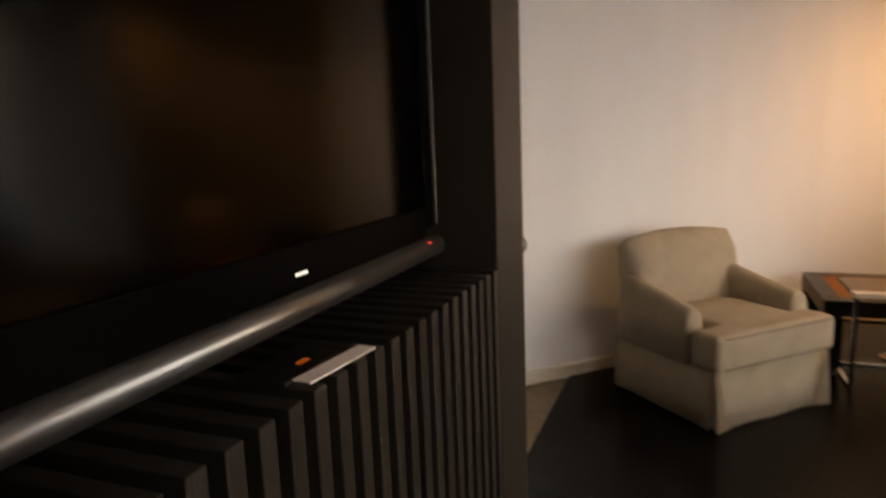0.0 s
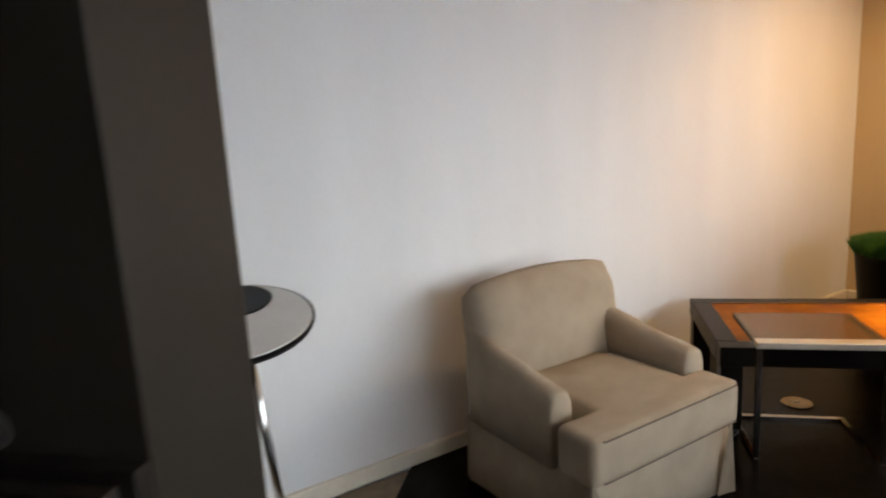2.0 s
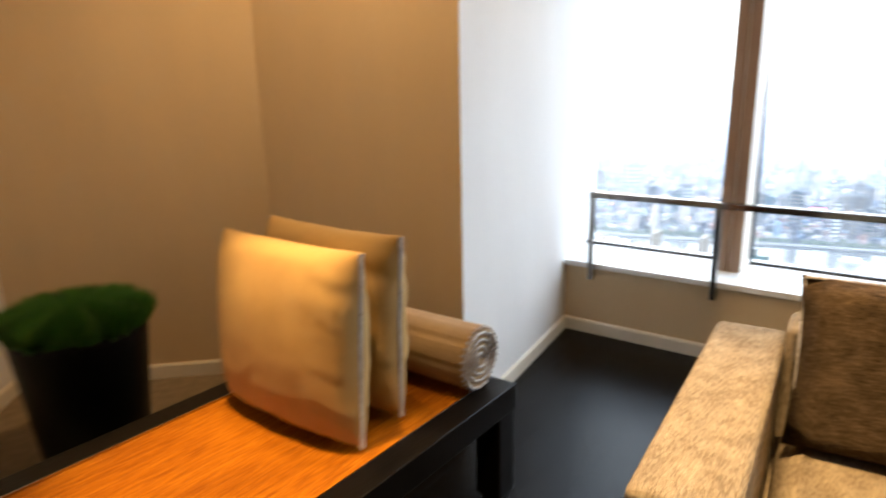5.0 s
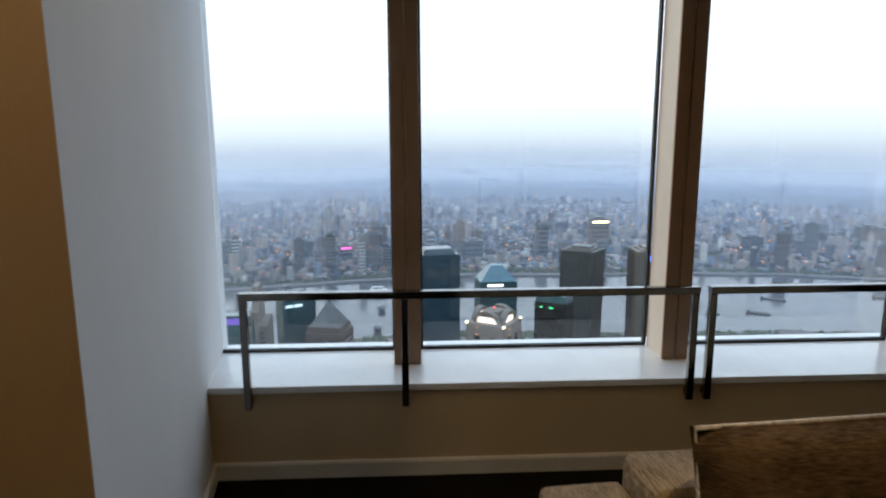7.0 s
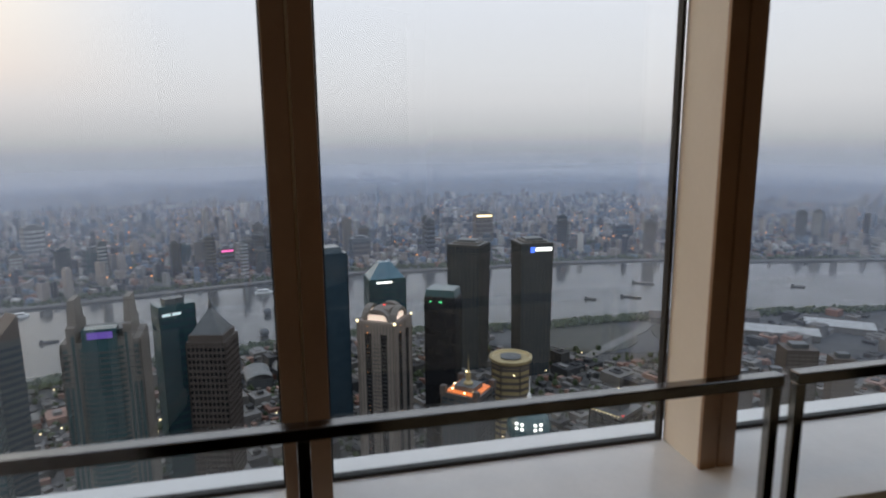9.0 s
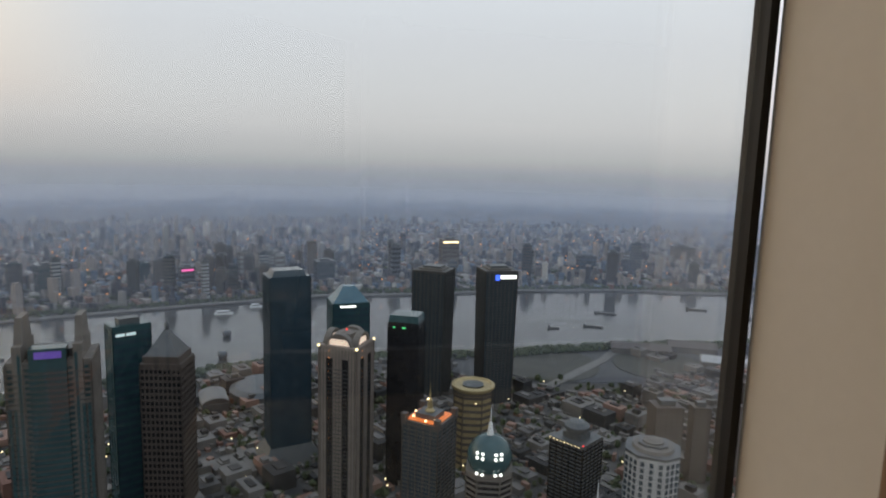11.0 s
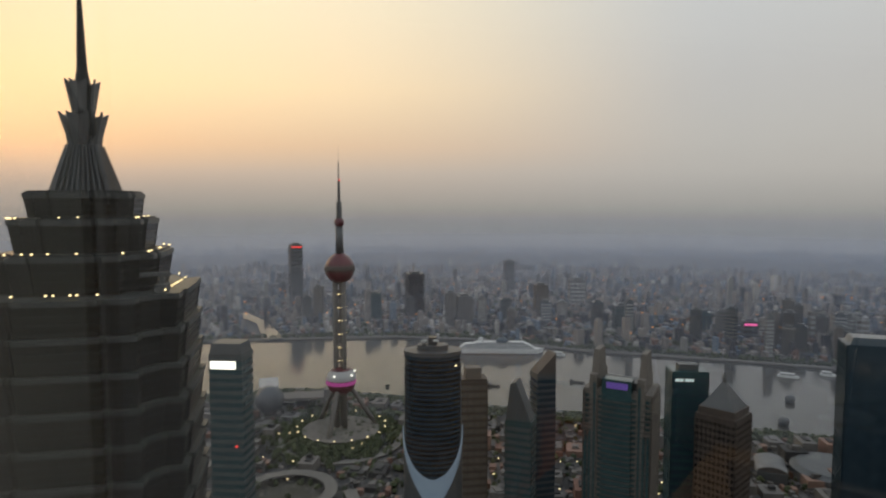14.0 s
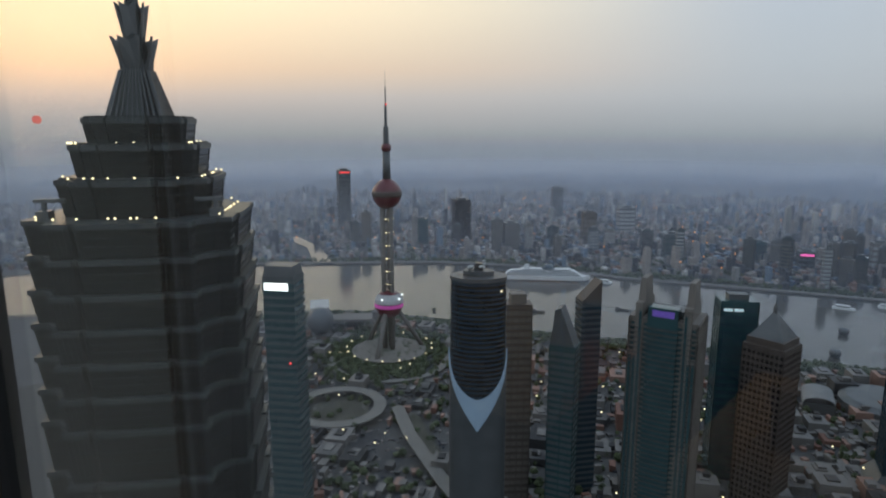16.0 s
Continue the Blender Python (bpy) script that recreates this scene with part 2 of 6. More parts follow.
def link_mesh(name, bm, mat, parent=None, smooth=False):
    me = bpy.data.meshes.new(name)
    bm.to_mesh(me)
    bm.free()
    for m in (mat if isinstance(mat, (list, tuple)) else [mat]):
        me.materials.append(m)
    if smooth:
        for p in me.polygons:
            p.use_smooth = True
    ob = new(name, me)
    if parent:
        ob.parent = parent
    return ob


def part(name, bm, mat, parent, label="", smooth=False):
    ob = link_mesh(name, bm, mat, parent, smooth)
    return tagged(ob, label) if label else ob


def thing(name, label, category, m=None, group=""):
    e = new(name)
    e.empty_display_size = 0.2
    if m is not None:
        e.matrix_world = m
    return tagged(e, label, category, group)


def structure(name, bm, mat, label, category, smooth=False):
    return tagged(link_mesh(name, bm, mat, None, smooth), label, category, kind="structure")


def add_box(bm, x0, x1, y0, y1, z0, z1, bevel=0.0, seg=2):
    b = bmesh.new()
    bmesh.ops.create_cube(b, size=1.0)
    for v in b.verts:
        v.co = Vector(((x0 + x1) / 2 + v.co.x * (x1 - x0), (y0 + y1) / 2 + v.co.y * (y1 - y0), (z0 + z1) / 2 + v.co.z * (z1 - z0)))
    if bevel:
        bmesh.ops.bevel(b, geom=list(b.edges), offset=bevel, segments=seg, affect="EDGES", profile=0.6)
    merge(bm, b)
    return bm


def merge(bm, b):
    me = bpy.data.meshes.new("tmp")
    b.to_mesh(me)
    b.free()
    bm.from_mesh(me)
    bpy.data.meshes.remove(me)


def box(x0, x1, y0, y1, z0, z1, bevel=0.0, seg=2):
    return add_box(bmesh.new(), x0, x1, y0, y1, z0, z1, bevel, seg)


def lathe(profile, n=32, bm=None, at=(0, 0, 0)):
    """A turned body from (radius, height) pairs."""
    bm = bm or bmesh.new()
    rings = []
    for r, z in profile:
        if r < 1e-6:
            rings.append([bm.verts.new((at[0], at[1], at[2] + z))])
        else:
            rings.append([bm.verts.new((at[0] + r * math.cos(2 * math.pi * k / n), at[1] + r * math.sin(2 * math.pi * k / n), at[2] + z)) for k in range(n)])
    for a, b in zip(rings, rings[1:]):
        for k in range(n):
            q = [a[k % len(a)], a[(k + 1) % len(a)], b[(k + 1) % len(b)], b[k % len(b)]]
            q = [v for i, v in enumerate(q) if v not in q[:i]]
            if len(q) > 2:
                bm.faces.new(q)
    for end in (rings[0], rings[-1]):
        if len(end) > 2:
            bm.faces.new(end)
    bmesh.ops.recalc_face_normals(bm, faces=bm.faces)
    return bm


def prism(points, z0, z1, bm=None, top_scale=1.0):
    """An upright body on a plan polygon (counter-clockwise), which may widen or narrow upwards."""
    bm = bm or bmesh.new()
    cx, cy = sum(p[0] for p in points) / len(points), sum(p[1] for p in points) / len(points)
    lo = [bm.verts.new((x, y, z0)) for x, y in points]
    hi = [bm.verts.new((cx + (x - cx) * top_scale, cy + (y - cy) * top_scale, z1)) for x, y in points]
    n = len(points)
    for k in range(n):
        bm.faces.new((lo[k], lo[(k + 1) % n], hi[(k + 1) % n], hi[k]))
    bm.faces.new(lo[::-1])
    bm.faces.new(hi)
    return bm


def tube(points, r, n=10, bm=None):
    """A round bar along a line of points."""
    bm = bm or bmesh.new()
    pts = [Vector(p) for p in points]
    prev = None
    for i, p in enumerate(pts):
        d = (pts[min(i + 1, len(pts) - 1)] - pts[max(i - 1, 0)]).normalized()
        u = d.orthogonal().normalized() if i == 0 else (u - d * u.dot(d)).normalized()
        v = d.cross(u)
        ring = [bm.verts.new(p + u * (r * math.cos(2 * math.pi * k / n)) + v * (r * math.sin(2 * math.pi * k / n))) for k in range(n)]
        if prev:
            for k in range(n):
                bm.faces.new((prev[k], prev[(k + 1) % n], ring[(k + 1) % n], ring[k]))
        else:
            bm.faces.new(ring[::-1])
        prev = ring
    bm.faces.new(prev)
    return bm


def slab(a, b, inward, thick, z0, z1):
    """A wall slab from plan point a to b; its room face lies on the line a-b, its body on the side away from 'inward'."""
    d = Vector((b[0] - a[0], b[1] - a[1])).normalized()
    n = Vector((-d.y, d.x))
    if n.dot(Vector(inward)) > 0:
        n = -n
    p = [a, b, (b[0] + n.x * thick, b[1] + n.y * thick), (a[0] + n.x * thick, a[1] + n.y * thick)]
    area = sum(p[i][0] * p[(i + 1) % 4][1] - p[(i + 1) % 4][0] * p[i][1] for i in range(4))
    return prism(p if area > 0 else p[::-1], z0, z1)


# ---------- the room ----------
H = 2.80
A0, AB, TB, BC, CW = (-2.0, 2.01), (1.97, 6.06), (2.82, 5.22), (2.852, 4.16), (4.62, 4.412)
structure("floor_slab", prism([(-4.1, -2.7), (4.3, -2.7), (4.3, 4.4), (2.9, 5.3), (1.97, 6.2), (-0.2, 4.1), (-4.1, 2.0)], -0.16, -0.022), M_GASKET, "dark subfloor under the boards", "floor")
structure("carpet_floor", prism([(-4.1, -2.6), (-0.632, -2.6), (-0.632, 3.36), (-2.0, 2.05), (-4.1, 2.05)], -0.022, 0.0), M_CARPET, "tan woven carpet behind the television wall", "carpet")
structure("ceiling", prism([(-4.2, -2.7), (4.7, -2.7), (4.7, 4.6), (3.1, 5.4), (1.97, 6.4), (-0.3, 4.3), (-4.2, 2.2)], H, H + 0.15), M_CEIL, "plain white painted ceiling", "ceiling")
structure("wall_lounge", slab(A0, AB, (1, -1), 0.16, -0.15, H), M_WHITE, "white textured wallpaper wall behind the armchair", "wall")
structure("wall_corner", prism([AB, TB, (3.02, 5.279), (2.10, 6.20)], -0.15, H), M_TAN, "tan papered wall behind the planter", "wall")
structure("wall_bench_end", prism([TB, BC, (3.04, 4.215), (3.02, 5.278)], -0.15, H), M_TAN, "tan papered wall at the end of the bench", "wall")
structure("carpet_corner", prism([(0.84, 4.90), (2.83, 4.90), (2.815, 5.22), (1.97, 6.055)], -0.022, 0.0), M_CARPET, "tan woven carpet in the corner behind the bench", "carpet")
structure("wall_return_white", prism([BC, CW, (4.62, 4.55), (3.045, 4.45), (3.045, 4.215)], -0.15, H), M_WHITE, "white wall running to the window", "wall")
structure("wall_south", box(-4.2, 4.62, -2.7, -2.55, 0.0, H), M_WHITE, "white wall at the end of the room", "wall")
structure("wall_west", box(-4.25, -4.1, -2.55, 2.2, 0.0, H), M_WHITE, "white wall on the far side of the room", "wall")
structure("wall_northwest", box(-4.1, -1.9, 2.02, 2.17, 0.0, H), M_WHITE, "white wall meeting the lounge wall", "wall")


def skirting(a, b, inward, name):
    d = Vector((b[0] - a[0], b[1] - a[1])).normalized()
    n = Vector((-d.y, d.x))
    if n.dot(Vector(inward)) < 0:
        n = -n
    bm = bmesh.new()
    prof = [(0.0, 0.0), (0.014, 0.0), (0.014, 0.060), (0.009, 0.068), (0.0, 0.07)]
    rows = [[bm.verts.new((q[0] + n.x * o, q[1] + n.y * o, z)) for o, z in prof] for q in (a, b)]
    for k in range(len(prof)):
        j = (k + 1) % len(prof)
        bm.faces.new((rows[0][k], rows[1][k], rows[1][j], rows[0][j]))
    bm.faces.new(rows[0][::-1])
    bm.faces.new(rows[1])
    bmesh.ops.recalc_face_normals(bm, faces=bm.faces)
    structure(name, bm, M_SKIRT, "cream painted skirting board", "baseboard")


skirting((-1.98, 2.031), (1.97, 6.06), (1, -1), "baseboard_lounge")
skirting((1.984, 6.046), (2.82, 5.22), (-1, -1), "baseboard_corner")
skirting((2.8195, 5.206), (2.852, 4.153), (-1, 0), "baseboard_bench_end")
skirting((2.845, 4.159), (4.06, 4.329), (0, -1), "baseboard_return_white")
skirting((4.06, 4.326), (4.06, -2.55), (-1, 0), "baseboard_window")

# window wall: apron, sill, fins, panes
WX = 4.47
structure("wall_window_apron", box(4.06, 4.62, -2.55, 4.42, 0.0, 0.365), M_TAN, "tan papered apron under the window", "wall")
structure("window_sill", box(4.045, WX - 0.012, -2.55, 4.42, 0.365, 0.393, 0.004), M_SILL, "glossy white stone window sill", "window sill")
structure("window_ledge_outside", box(WX + 0.012, 4.60, -2.7, 4.6, 0.34, 0.385, 0.004), M_SILL, "white metal ledge outside the glass", "ledge")
structure("window_head", box(4.30, 4.62, -2.55, 4.42, 2.62, H), M_CEIL, "white window head under the ceiling", "window head")
FINS = [3.549, 2.383, 1.217, 0.051, -1.115, -2.281]
edges = [4.397] + FINS + [-2.55]
for k, (hi, lo) in enumerate(zip(edges, edges[1:])):
    y1, y0 = hi - (0.057 if k else 0.0), lo + (0.057 if k < len(FINS) else 0.0)
    win = tagged(new("window_%d" % (k + 1)), "floor-to-ceiling fixed window with black gaskets", "window", kind="structure")
    pane = part("pane", box(WX - 0.006, WX + 0.006, y0 + 0.012, y1 - 0.012, 0.405, 2.62), M_PANE, win, "clear window glass")
    pane.visible_shadow = False
    g = box(WX - 0.012, WX + 0.012, y0, y1, 0.385, 0.405)
    for ya, yb in ((y0, y0 + 0.012), (y1 - 0.012, y1))[:2 if k else 1]:
        add_box(g, WX - 0.014, WX + 0.012, ya, yb, 0.405, 2.62)
    part("gasket", g, M_GASKET, win)
for k, y in enumerate(FINS):
    fin = tagged(new("window_mullion_%d" % (k + 1)), "brown anodised mullion with cream side panels", "mullion", kind="structure")
    part("front_half", box(4.26, 4.274, y + 0.003, y + 0.057, 0.393, 2.62, 0.003), M_MULL, fin)
    part("front_half", box(4.26, 4.274, y - 0.057, y - 0.003, 0.393, 2.62, 0.003), M_MULL, fin)
    part("side_panel", box(4.2742, WX - 0.015, y - 0.054, y + 0.054, 0.393, 2.62), M_FINWHITE, fin, "cream painted side panel")


def guard_rail(y0, y1, posts):
    r = thing("guard_rail", "polished dark steel guard rail in front of the window sill", "railing", group="window guard rails")
    part("top_rail", box(4.012, 4.046, y0, y1, 0.748, 0.778, 0.003), M_DARKSTEEL, r)
    for y in posts:
        p = part("post", box(4.018, 4.042, y - 0.014, y + 0.014, 0.31, 0.748, 0.003), M_DARKSTEEL, r)
        part("bracket", box(4.042, 4.06, y - 0.012, y + 0.012, 0.325, 0.35, 0.002), M_DARKSTEEL, p)


guard_rail(2.402, 4.185, (2.417, 3.557, 4.170))
guard_rail(0.62, 2.360, (0.635, 1.49, 2.345))

# ---------- television wall ----------
structure("tv_wall_pilaster", box(-0.84, -0.542, 1.788, 2.096, 0.0, H, 0.004), M_PILASTER, "grey-brown lacquered end panel of the television wall", "wall panel")
structure("tv_wall_back", box(-0.90, -0.842, -1.2, 2.09, 0.0, H), M_PANEL, "black back panel behind the television", "wall panel")
cabinet = thing("tv_cabinet", "low dark wooden media cabinet with vertical slats", "cabinet")
part("body", box(-0.842, -0.572, -1.2, 1.786, 0.02, 0.893), M_PANEL, cabinet)
part("plinth", box(-0.84, -0.60, -1.19, 1.786, 0.0, 0.02), M_PANEL, cabinet)
slat_me = None
for k in range(43):
    y = 1.768 - 0.0682 * k
    if slat_me is None:
        s_ob = part("slat", box(-0.838, -0.542, -0.018, 0.018, 0.02, 0.924, 0.002, 1), M_SLAT, cabinet)
        slat_me = s_ob.data
    else:
        s_ob = new("slat", slat_me)
        s_ob.parent = cabinet
    s_ob.location = (0, y, 0)

tv = thing("television", "large flat black television with a silver bottom bar", "television", pose(-0.70, 1.70, 0, 0, 0, 1.8) @ pose(0.70, -1.70, 0))
TY0, TY1, TZ0, TZ1 = 0.22, 1.69, 1.036, 1.98
part("back_case", box(-0.835, -0.715, TY0 + 0.04, TY1 - 0.04, TZ0, TZ1 - 0.03, 0.02), M_TVBLACK, tv)
part("screen", box(-0.715, -0.706, TY0 + 0.03, TY1 - 0.075, TZ0 + 0.09, TZ1 - 0.03), M_SCREEN, tv, "glossy black screen")
bez = box(-0.718, -0.698, TY1 - 0.075, TY1 - 0.012, TZ0 + 0.03, TZ1, 0.003)
add_box(bez, -0.718, -0.698, TY0, TY0 + 0.03, TZ0 + 0.03, TZ1, 0.003)
add_box(bez, -0.718, -0.698, TY0 + 0.03, TY1 - 0.075, TZ1 - 0.03, TZ1, 0.003)
add_box(bez, -0.718, -0.698, TY0 + 0.03, TY1 - 0.075, TZ0, TZ0 + 0.09, 0.003)
part("bezel", bez, M_TVBLACK, tv)
part("side_strip", box(-0.722, -0.690, TY1 - 0.012, TY1 - 0.002, TZ0 + 0.04, TZ1, 0.003), M_SILVER, tv, "thin gunmetal edge strip")
bar = tube([(-0.700, TY0, 1.013), (-0.700, TY1, 1.013)], 0.029, 20)
part("bottom_bar", bar, M_SILVER, tv, "rounded silver speaker bar", smooth=True)
# white mark brightened by a faint added emission
part("maker_mark", box(-0.6985, -0.6965, 0.955, 0.995, TZ0 + 0.032, TZ0 + 0.038), glowing("logo_white_glow", (0.9, 0.9, 0.9), 0.06), tv)
part("standby_light", box(-0.682, -0.678, 1.585, 1.60, 1.031, 1.035), glowing("standby_red", (1.0, 0.05, 0.03), 0.12), tv)
part("wall_mount", box(-0.872, -0.8355, 0.7, 1.2, 1.3, 1.7), M_TVBLACK, tv)

card = thing("leaflet_folder", "black folder with a white leaflet on the slatted cabinet", "folder")
part("cover", box(-0.70, -0.60, 0.80, 0.98, 0.924, 0.930, 0.001), M_FOLDER, card)
lf = box(-0.019, 0.019, -0.095, 0.095, 0.930, 0.933)
lo = part("leaflet", lf, M_CARD, card, "white paper leaflet")
lo.matrix_local = pose(-0.568, 0.906, 0, 0, 0, -5)
# orange print with a faint glow of its own added
part("printed_mark", box(-0.64, -0.628, 0.885, 0.915, 0.930, 0.9306), glowing("orange_print_glow", (0.5, 0.10, 0.01), 0.02), card)

# ---------- armchair ----------


def cushion(w, d, h, puff=0.35, n=14, power=3.0):
    """A soft pad, w by d, h thick at its middle, with full corners."""
    bm = bmesh.new()
    top, bot = [], []
    for s, store in ((1, top), (-1, bot)):
        for i in range(n + 1):
            row = []
            for j in range(n + 1):
                u, v = 2 * i / n - 1, 2 * j / n - 1
                e = max(0.0, (1 - abs(u) ** power) * (1 - abs(v) ** power)) ** 0.5
                z = s * h / 2 * ((1 - puff) * (1 if e > 0 else 0) * min(1, e * 2.2) + puff * e)
                z += 0.004 * noise.noise(Vector((u * 2.1, v * 2.1, s * 3 + w * 7)))*(1 if e > 0 else 0)
                row.append(bm.verts.new((u * w / 2 * (1 - 0.03 * (1 - abs(v) ** 2)), v * d / 2 * (1 - 0.03 * (1 - abs(u) ** 2)), z)) if (s == 1 or 0 < i < n and 0 < j < n) else top[i][j])
            store.append(row)
    for g, s in ((top, 1), (bot, -1)):
        for i in range(n):
            for j in range(n):
                q = (g[i][j], g[i + 1][j], g[i + 1][j + 1], g[i][j + 1])
                bm.faces.new(q if s > 0 else q[::-1])
    return bm


def shifted(bm, m):
    bmesh.ops.transform(bm, matrix=m, verts=bm.verts)
    return bm


def armchair(m):
    c = thing("armchair", "beige linen skirted armchair standing against the white wall", "armchair", m)
    W, D, F = 0.37, 0.39, 0.30
    # skirt panels with pleated corners, hanging to the floor
    for name, x0, x1, y0, y1, nx, ny in (("front_skirt", -W + 0.01, W - 0.01, -F + 0.01, -F + 0.03, 0, -1), ("back_skirt", -W + 0.01, W - 0.01, D - 0.03, D - 0.01, 0, 1), ("side_skirt", -W + 0.008, -W + 0.028, -F + 0.03, D - 0.03, -1, 0), ("side_skirt", W - 0.028, W - 0.008, -F + 0.03, D - 0.03, 1, 0)):
        b = bmesh.new()
        n = 22
        for k in range(n + 1):
            f = k / n
            x, y = x0 + (x1 - x0) * f if ny else (x0 + x1) / 2, y0 + (y1 - y0) * f if nx else (y0 + y1) / 2
            wave = (0.004 * math.sin(f * 13 + 1) + 0.016 * (abs(2 * f - 1) ** 8)) * (1.0 if name == "front_skirt" else 0.35)
            for z, o in ((0.006, wave + 0.008), (0.14, wave * 0.6), (0.275, 0.0)):
                b.verts.new((x + nx * o, y + ny * o, z))
        b.verts.ensure_lookup_table()
        for k in range(n):
            for r in range(2):
                i = k * 3 + r
                b.faces.new((b.verts[i], b.verts[i + 3], b.verts[i + 4], b.verts[i + 1]))
        bmesh.ops.recalc_face_normals(b, faces=b.faces)
        bmesh.ops.solidify(b, geom=list(b.faces), thickness=0.006)
        part(name, b, M_LINEN, c, smooth=True)
    for s in (-1, 1):  # folded pleats at the front corners
        for k, (dx, out) in enumerate(((0.085, 0.012), (0.040, 0.018))):
            b = bmesh.new()
            x = s * (W - 0.012)
            v = [b.verts.new(q) for q in ((x, -F + 0.004, 0.28), (x - s * 0.012, -F + 0.002, 0.28), (x - s * dx, -F - out + 0.012, 0.006), (x - s * 0.002, -F - out, 0.006))]
            b.faces.new(v)
            bmesh.ops.solidify(b, geom=list(b.faces), thickness=0.005)
            part("corner_pleat", b, M_LINEN, c)
    part("base", box(-W + 0.022, W - 0.022, -F + 0.026, D - 0.02, 0.008, 0.30, 0.012), M_LINEN, c)
    sc = shifted(cushion(0.54, 0.56, 0.17, 0.25), Matrix.Translation((0, -0.03, 0.372)))
    part("seat_cushion", sc, M_LINEN, c, smooth=True)
    tfront = box(-0.392, 0.345, -F - 0.035, -F + 0.13, 0.288, 0.452, 0.035, 4)
    part("seat_front", tfront, M_LINEN, c, smooth=True)
    for z in (0.302, 0.438):
        part("piping", tube([(-0.366, -F + 0.11, z), (-0.366, -F - 0.012, z), (-0.337, -F - 0.036, z), (0.316, -F - 0.036, z), (0.345, -F - 0.012, z), (0.345, -F + 0.11, z)], 0.0035, 6), M_PIPING, c)
    # back with an arched top, leaning back
    b = bmesh.new()
    n = 14
    grid = []
    for s in (0, 1):
        g = []
        for i in range(n + 1):
            u = 2 * i / n - 1
            top = 0.812 - 0.035 * u * u - 0.03 * max(0, abs(u) - 0.86) / 0.14
            row = []
            for j in range(9):
                f = j / 8
                z = 0.28 + (top - 0.28) * f
                half = 0.345 + 0.035 * f
                y = D - 0.20 + 0.10 * f - (0.028 * (1 - u * u) * math.sin(math.pi * f) if s == 0 else -0.13 - 0.01 * (1 - u * u) + 0.045 * f ** 4)
                if s == 0:
                    y += 0.035 * max(0, f - 0.86) / 0.14 + 0.03 * max(0, abs(u) - 0.86) / 0.14
                row.append(b.verts.new((u * half + 0.028, y, z)))
            g.append(row)
        grid.append(g)
    for i in range(n):
        for j in range(8):
            a, d = grid[0], grid[1]
            b.faces.new((a[i][j], a[i + 1][j], a[i + 1][j + 1], a[i][j + 1]))
            b.faces.new((d[i][j], d[i][j + 1], d[i + 1][j + 1], d[i + 1][j]))
    for i in range(n):
        b.faces.new((grid[0][i][8], grid[0][i + 1][8], grid[1][i + 1][8], grid[1][i][8]))
        b.faces.new((grid[0][i][0], grid[1][i][0], grid[1][i + 1][0], grid[0][i + 1][0]))
    for j in range(8):
        b.faces.new((grid[0][0][j], grid[0][0][j + 1], grid[1][0][j + 1], grid[1][0][j]))
        b.faces.new((grid[0][n][j], grid[1][n][j], grid[1][n][j + 1], grid[0][n][j + 1]))
    bmesh.ops.recalc_face_normals(b, faces=b.faces)
    part("backrest", b, M_LINEN, c, smooth=True)
    for s in (-1, 1):
        # arm: rounded top, sloping down to a rounded front panel
        a = bmesh.new()
        prof = [(-0.055, 0.27), (-0.06, 0.40), (-0.058, 0.47), (-0.045, 0.505), (-0.02, 0.522), (0.02, 0.522), (0.045, 0.505), (0.058, 0.47), (0.06, 0.40), (0.055, 0.27)]
        secs = []
        for y, dz, k in ((-0.165 + (0.03 if s < 0 else 0.0), -0.012, 0.86), (-0.158 + (0.03 if s < 0 else 0.0), 0.002, 0.97), (-0.14 + (0.03 if s < 0 else 0.0), 0.008, 1.0), (0.03, 0.034, 1.0), (D - 0.17, 0.075, 1.0), (D - 0.06, 0.10, 0.95)):
            secs.append([a.verts.new((s * 0.318 + px * k * (1.0 if s > 0 else 0.86) - (0.008 if s < 0 else 0.0), y, pz + (dz if pz > 0.35 else 0))) for px, pz in prof])
        for q, r in zip(secs, secs[1:]):
            for k in range(len(prof)):
                j = (k + 1) % len(prof)
                a.faces.new((q[k], q[j], r[j], r[k]))
        a.faces.new(secs[0][::-1])
        a.faces.new(secs[-1])
        bmesh.ops.recalc_face_normals(a, faces=a.faces)
        part("armrest", a, M_LINEN, c, smooth=True)
    return c


armchair(pose(0.148, 3.316, 0.0, 0, 0, 45.0))

# ---------- daybed bench with its cushions ----------
bench = thing("daybed_bench", "low black lacquered bench with an amber woven top", "bench")
BX0, BX1, BY0, BY1, BZ = 0.650, 2.590, 3.775, 4.557, 0.410
part("side_rail", box(BX0, BX1, BY0, BY0 + 0.085, BZ - 0.085, BZ, 0.004), M_BLACKWOOD, bench)
part("side_rail", box(BX0, BX1, BY1 - 0.085, BY1, BZ - 0.085, BZ, 0.004), M_BLACKWOOD, bench)
part("end_rail", box(BX0, BX0 + 0.09, BY0 + 0.0855, BY1 - 0.0855, BZ - 0.085, BZ, 0.004), M_BLACKWOOD, bench)
part("end_rail", box(BX1 - 0.09, BX1, BY0 + 0.0855, BY1 - 0.0855, BZ - 0.085, BZ, 0.004), M_BLACKWOOD, bench)
part("woven_top", box(BX0 + 0.091, BX1 - 0.091, BY0 + 0.0865, BY1 - 0.0865, BZ - 0.03, BZ - 0.006, 0.003), M_AMBER, bench, "amber woven leather top")
inl = bmesh.new()
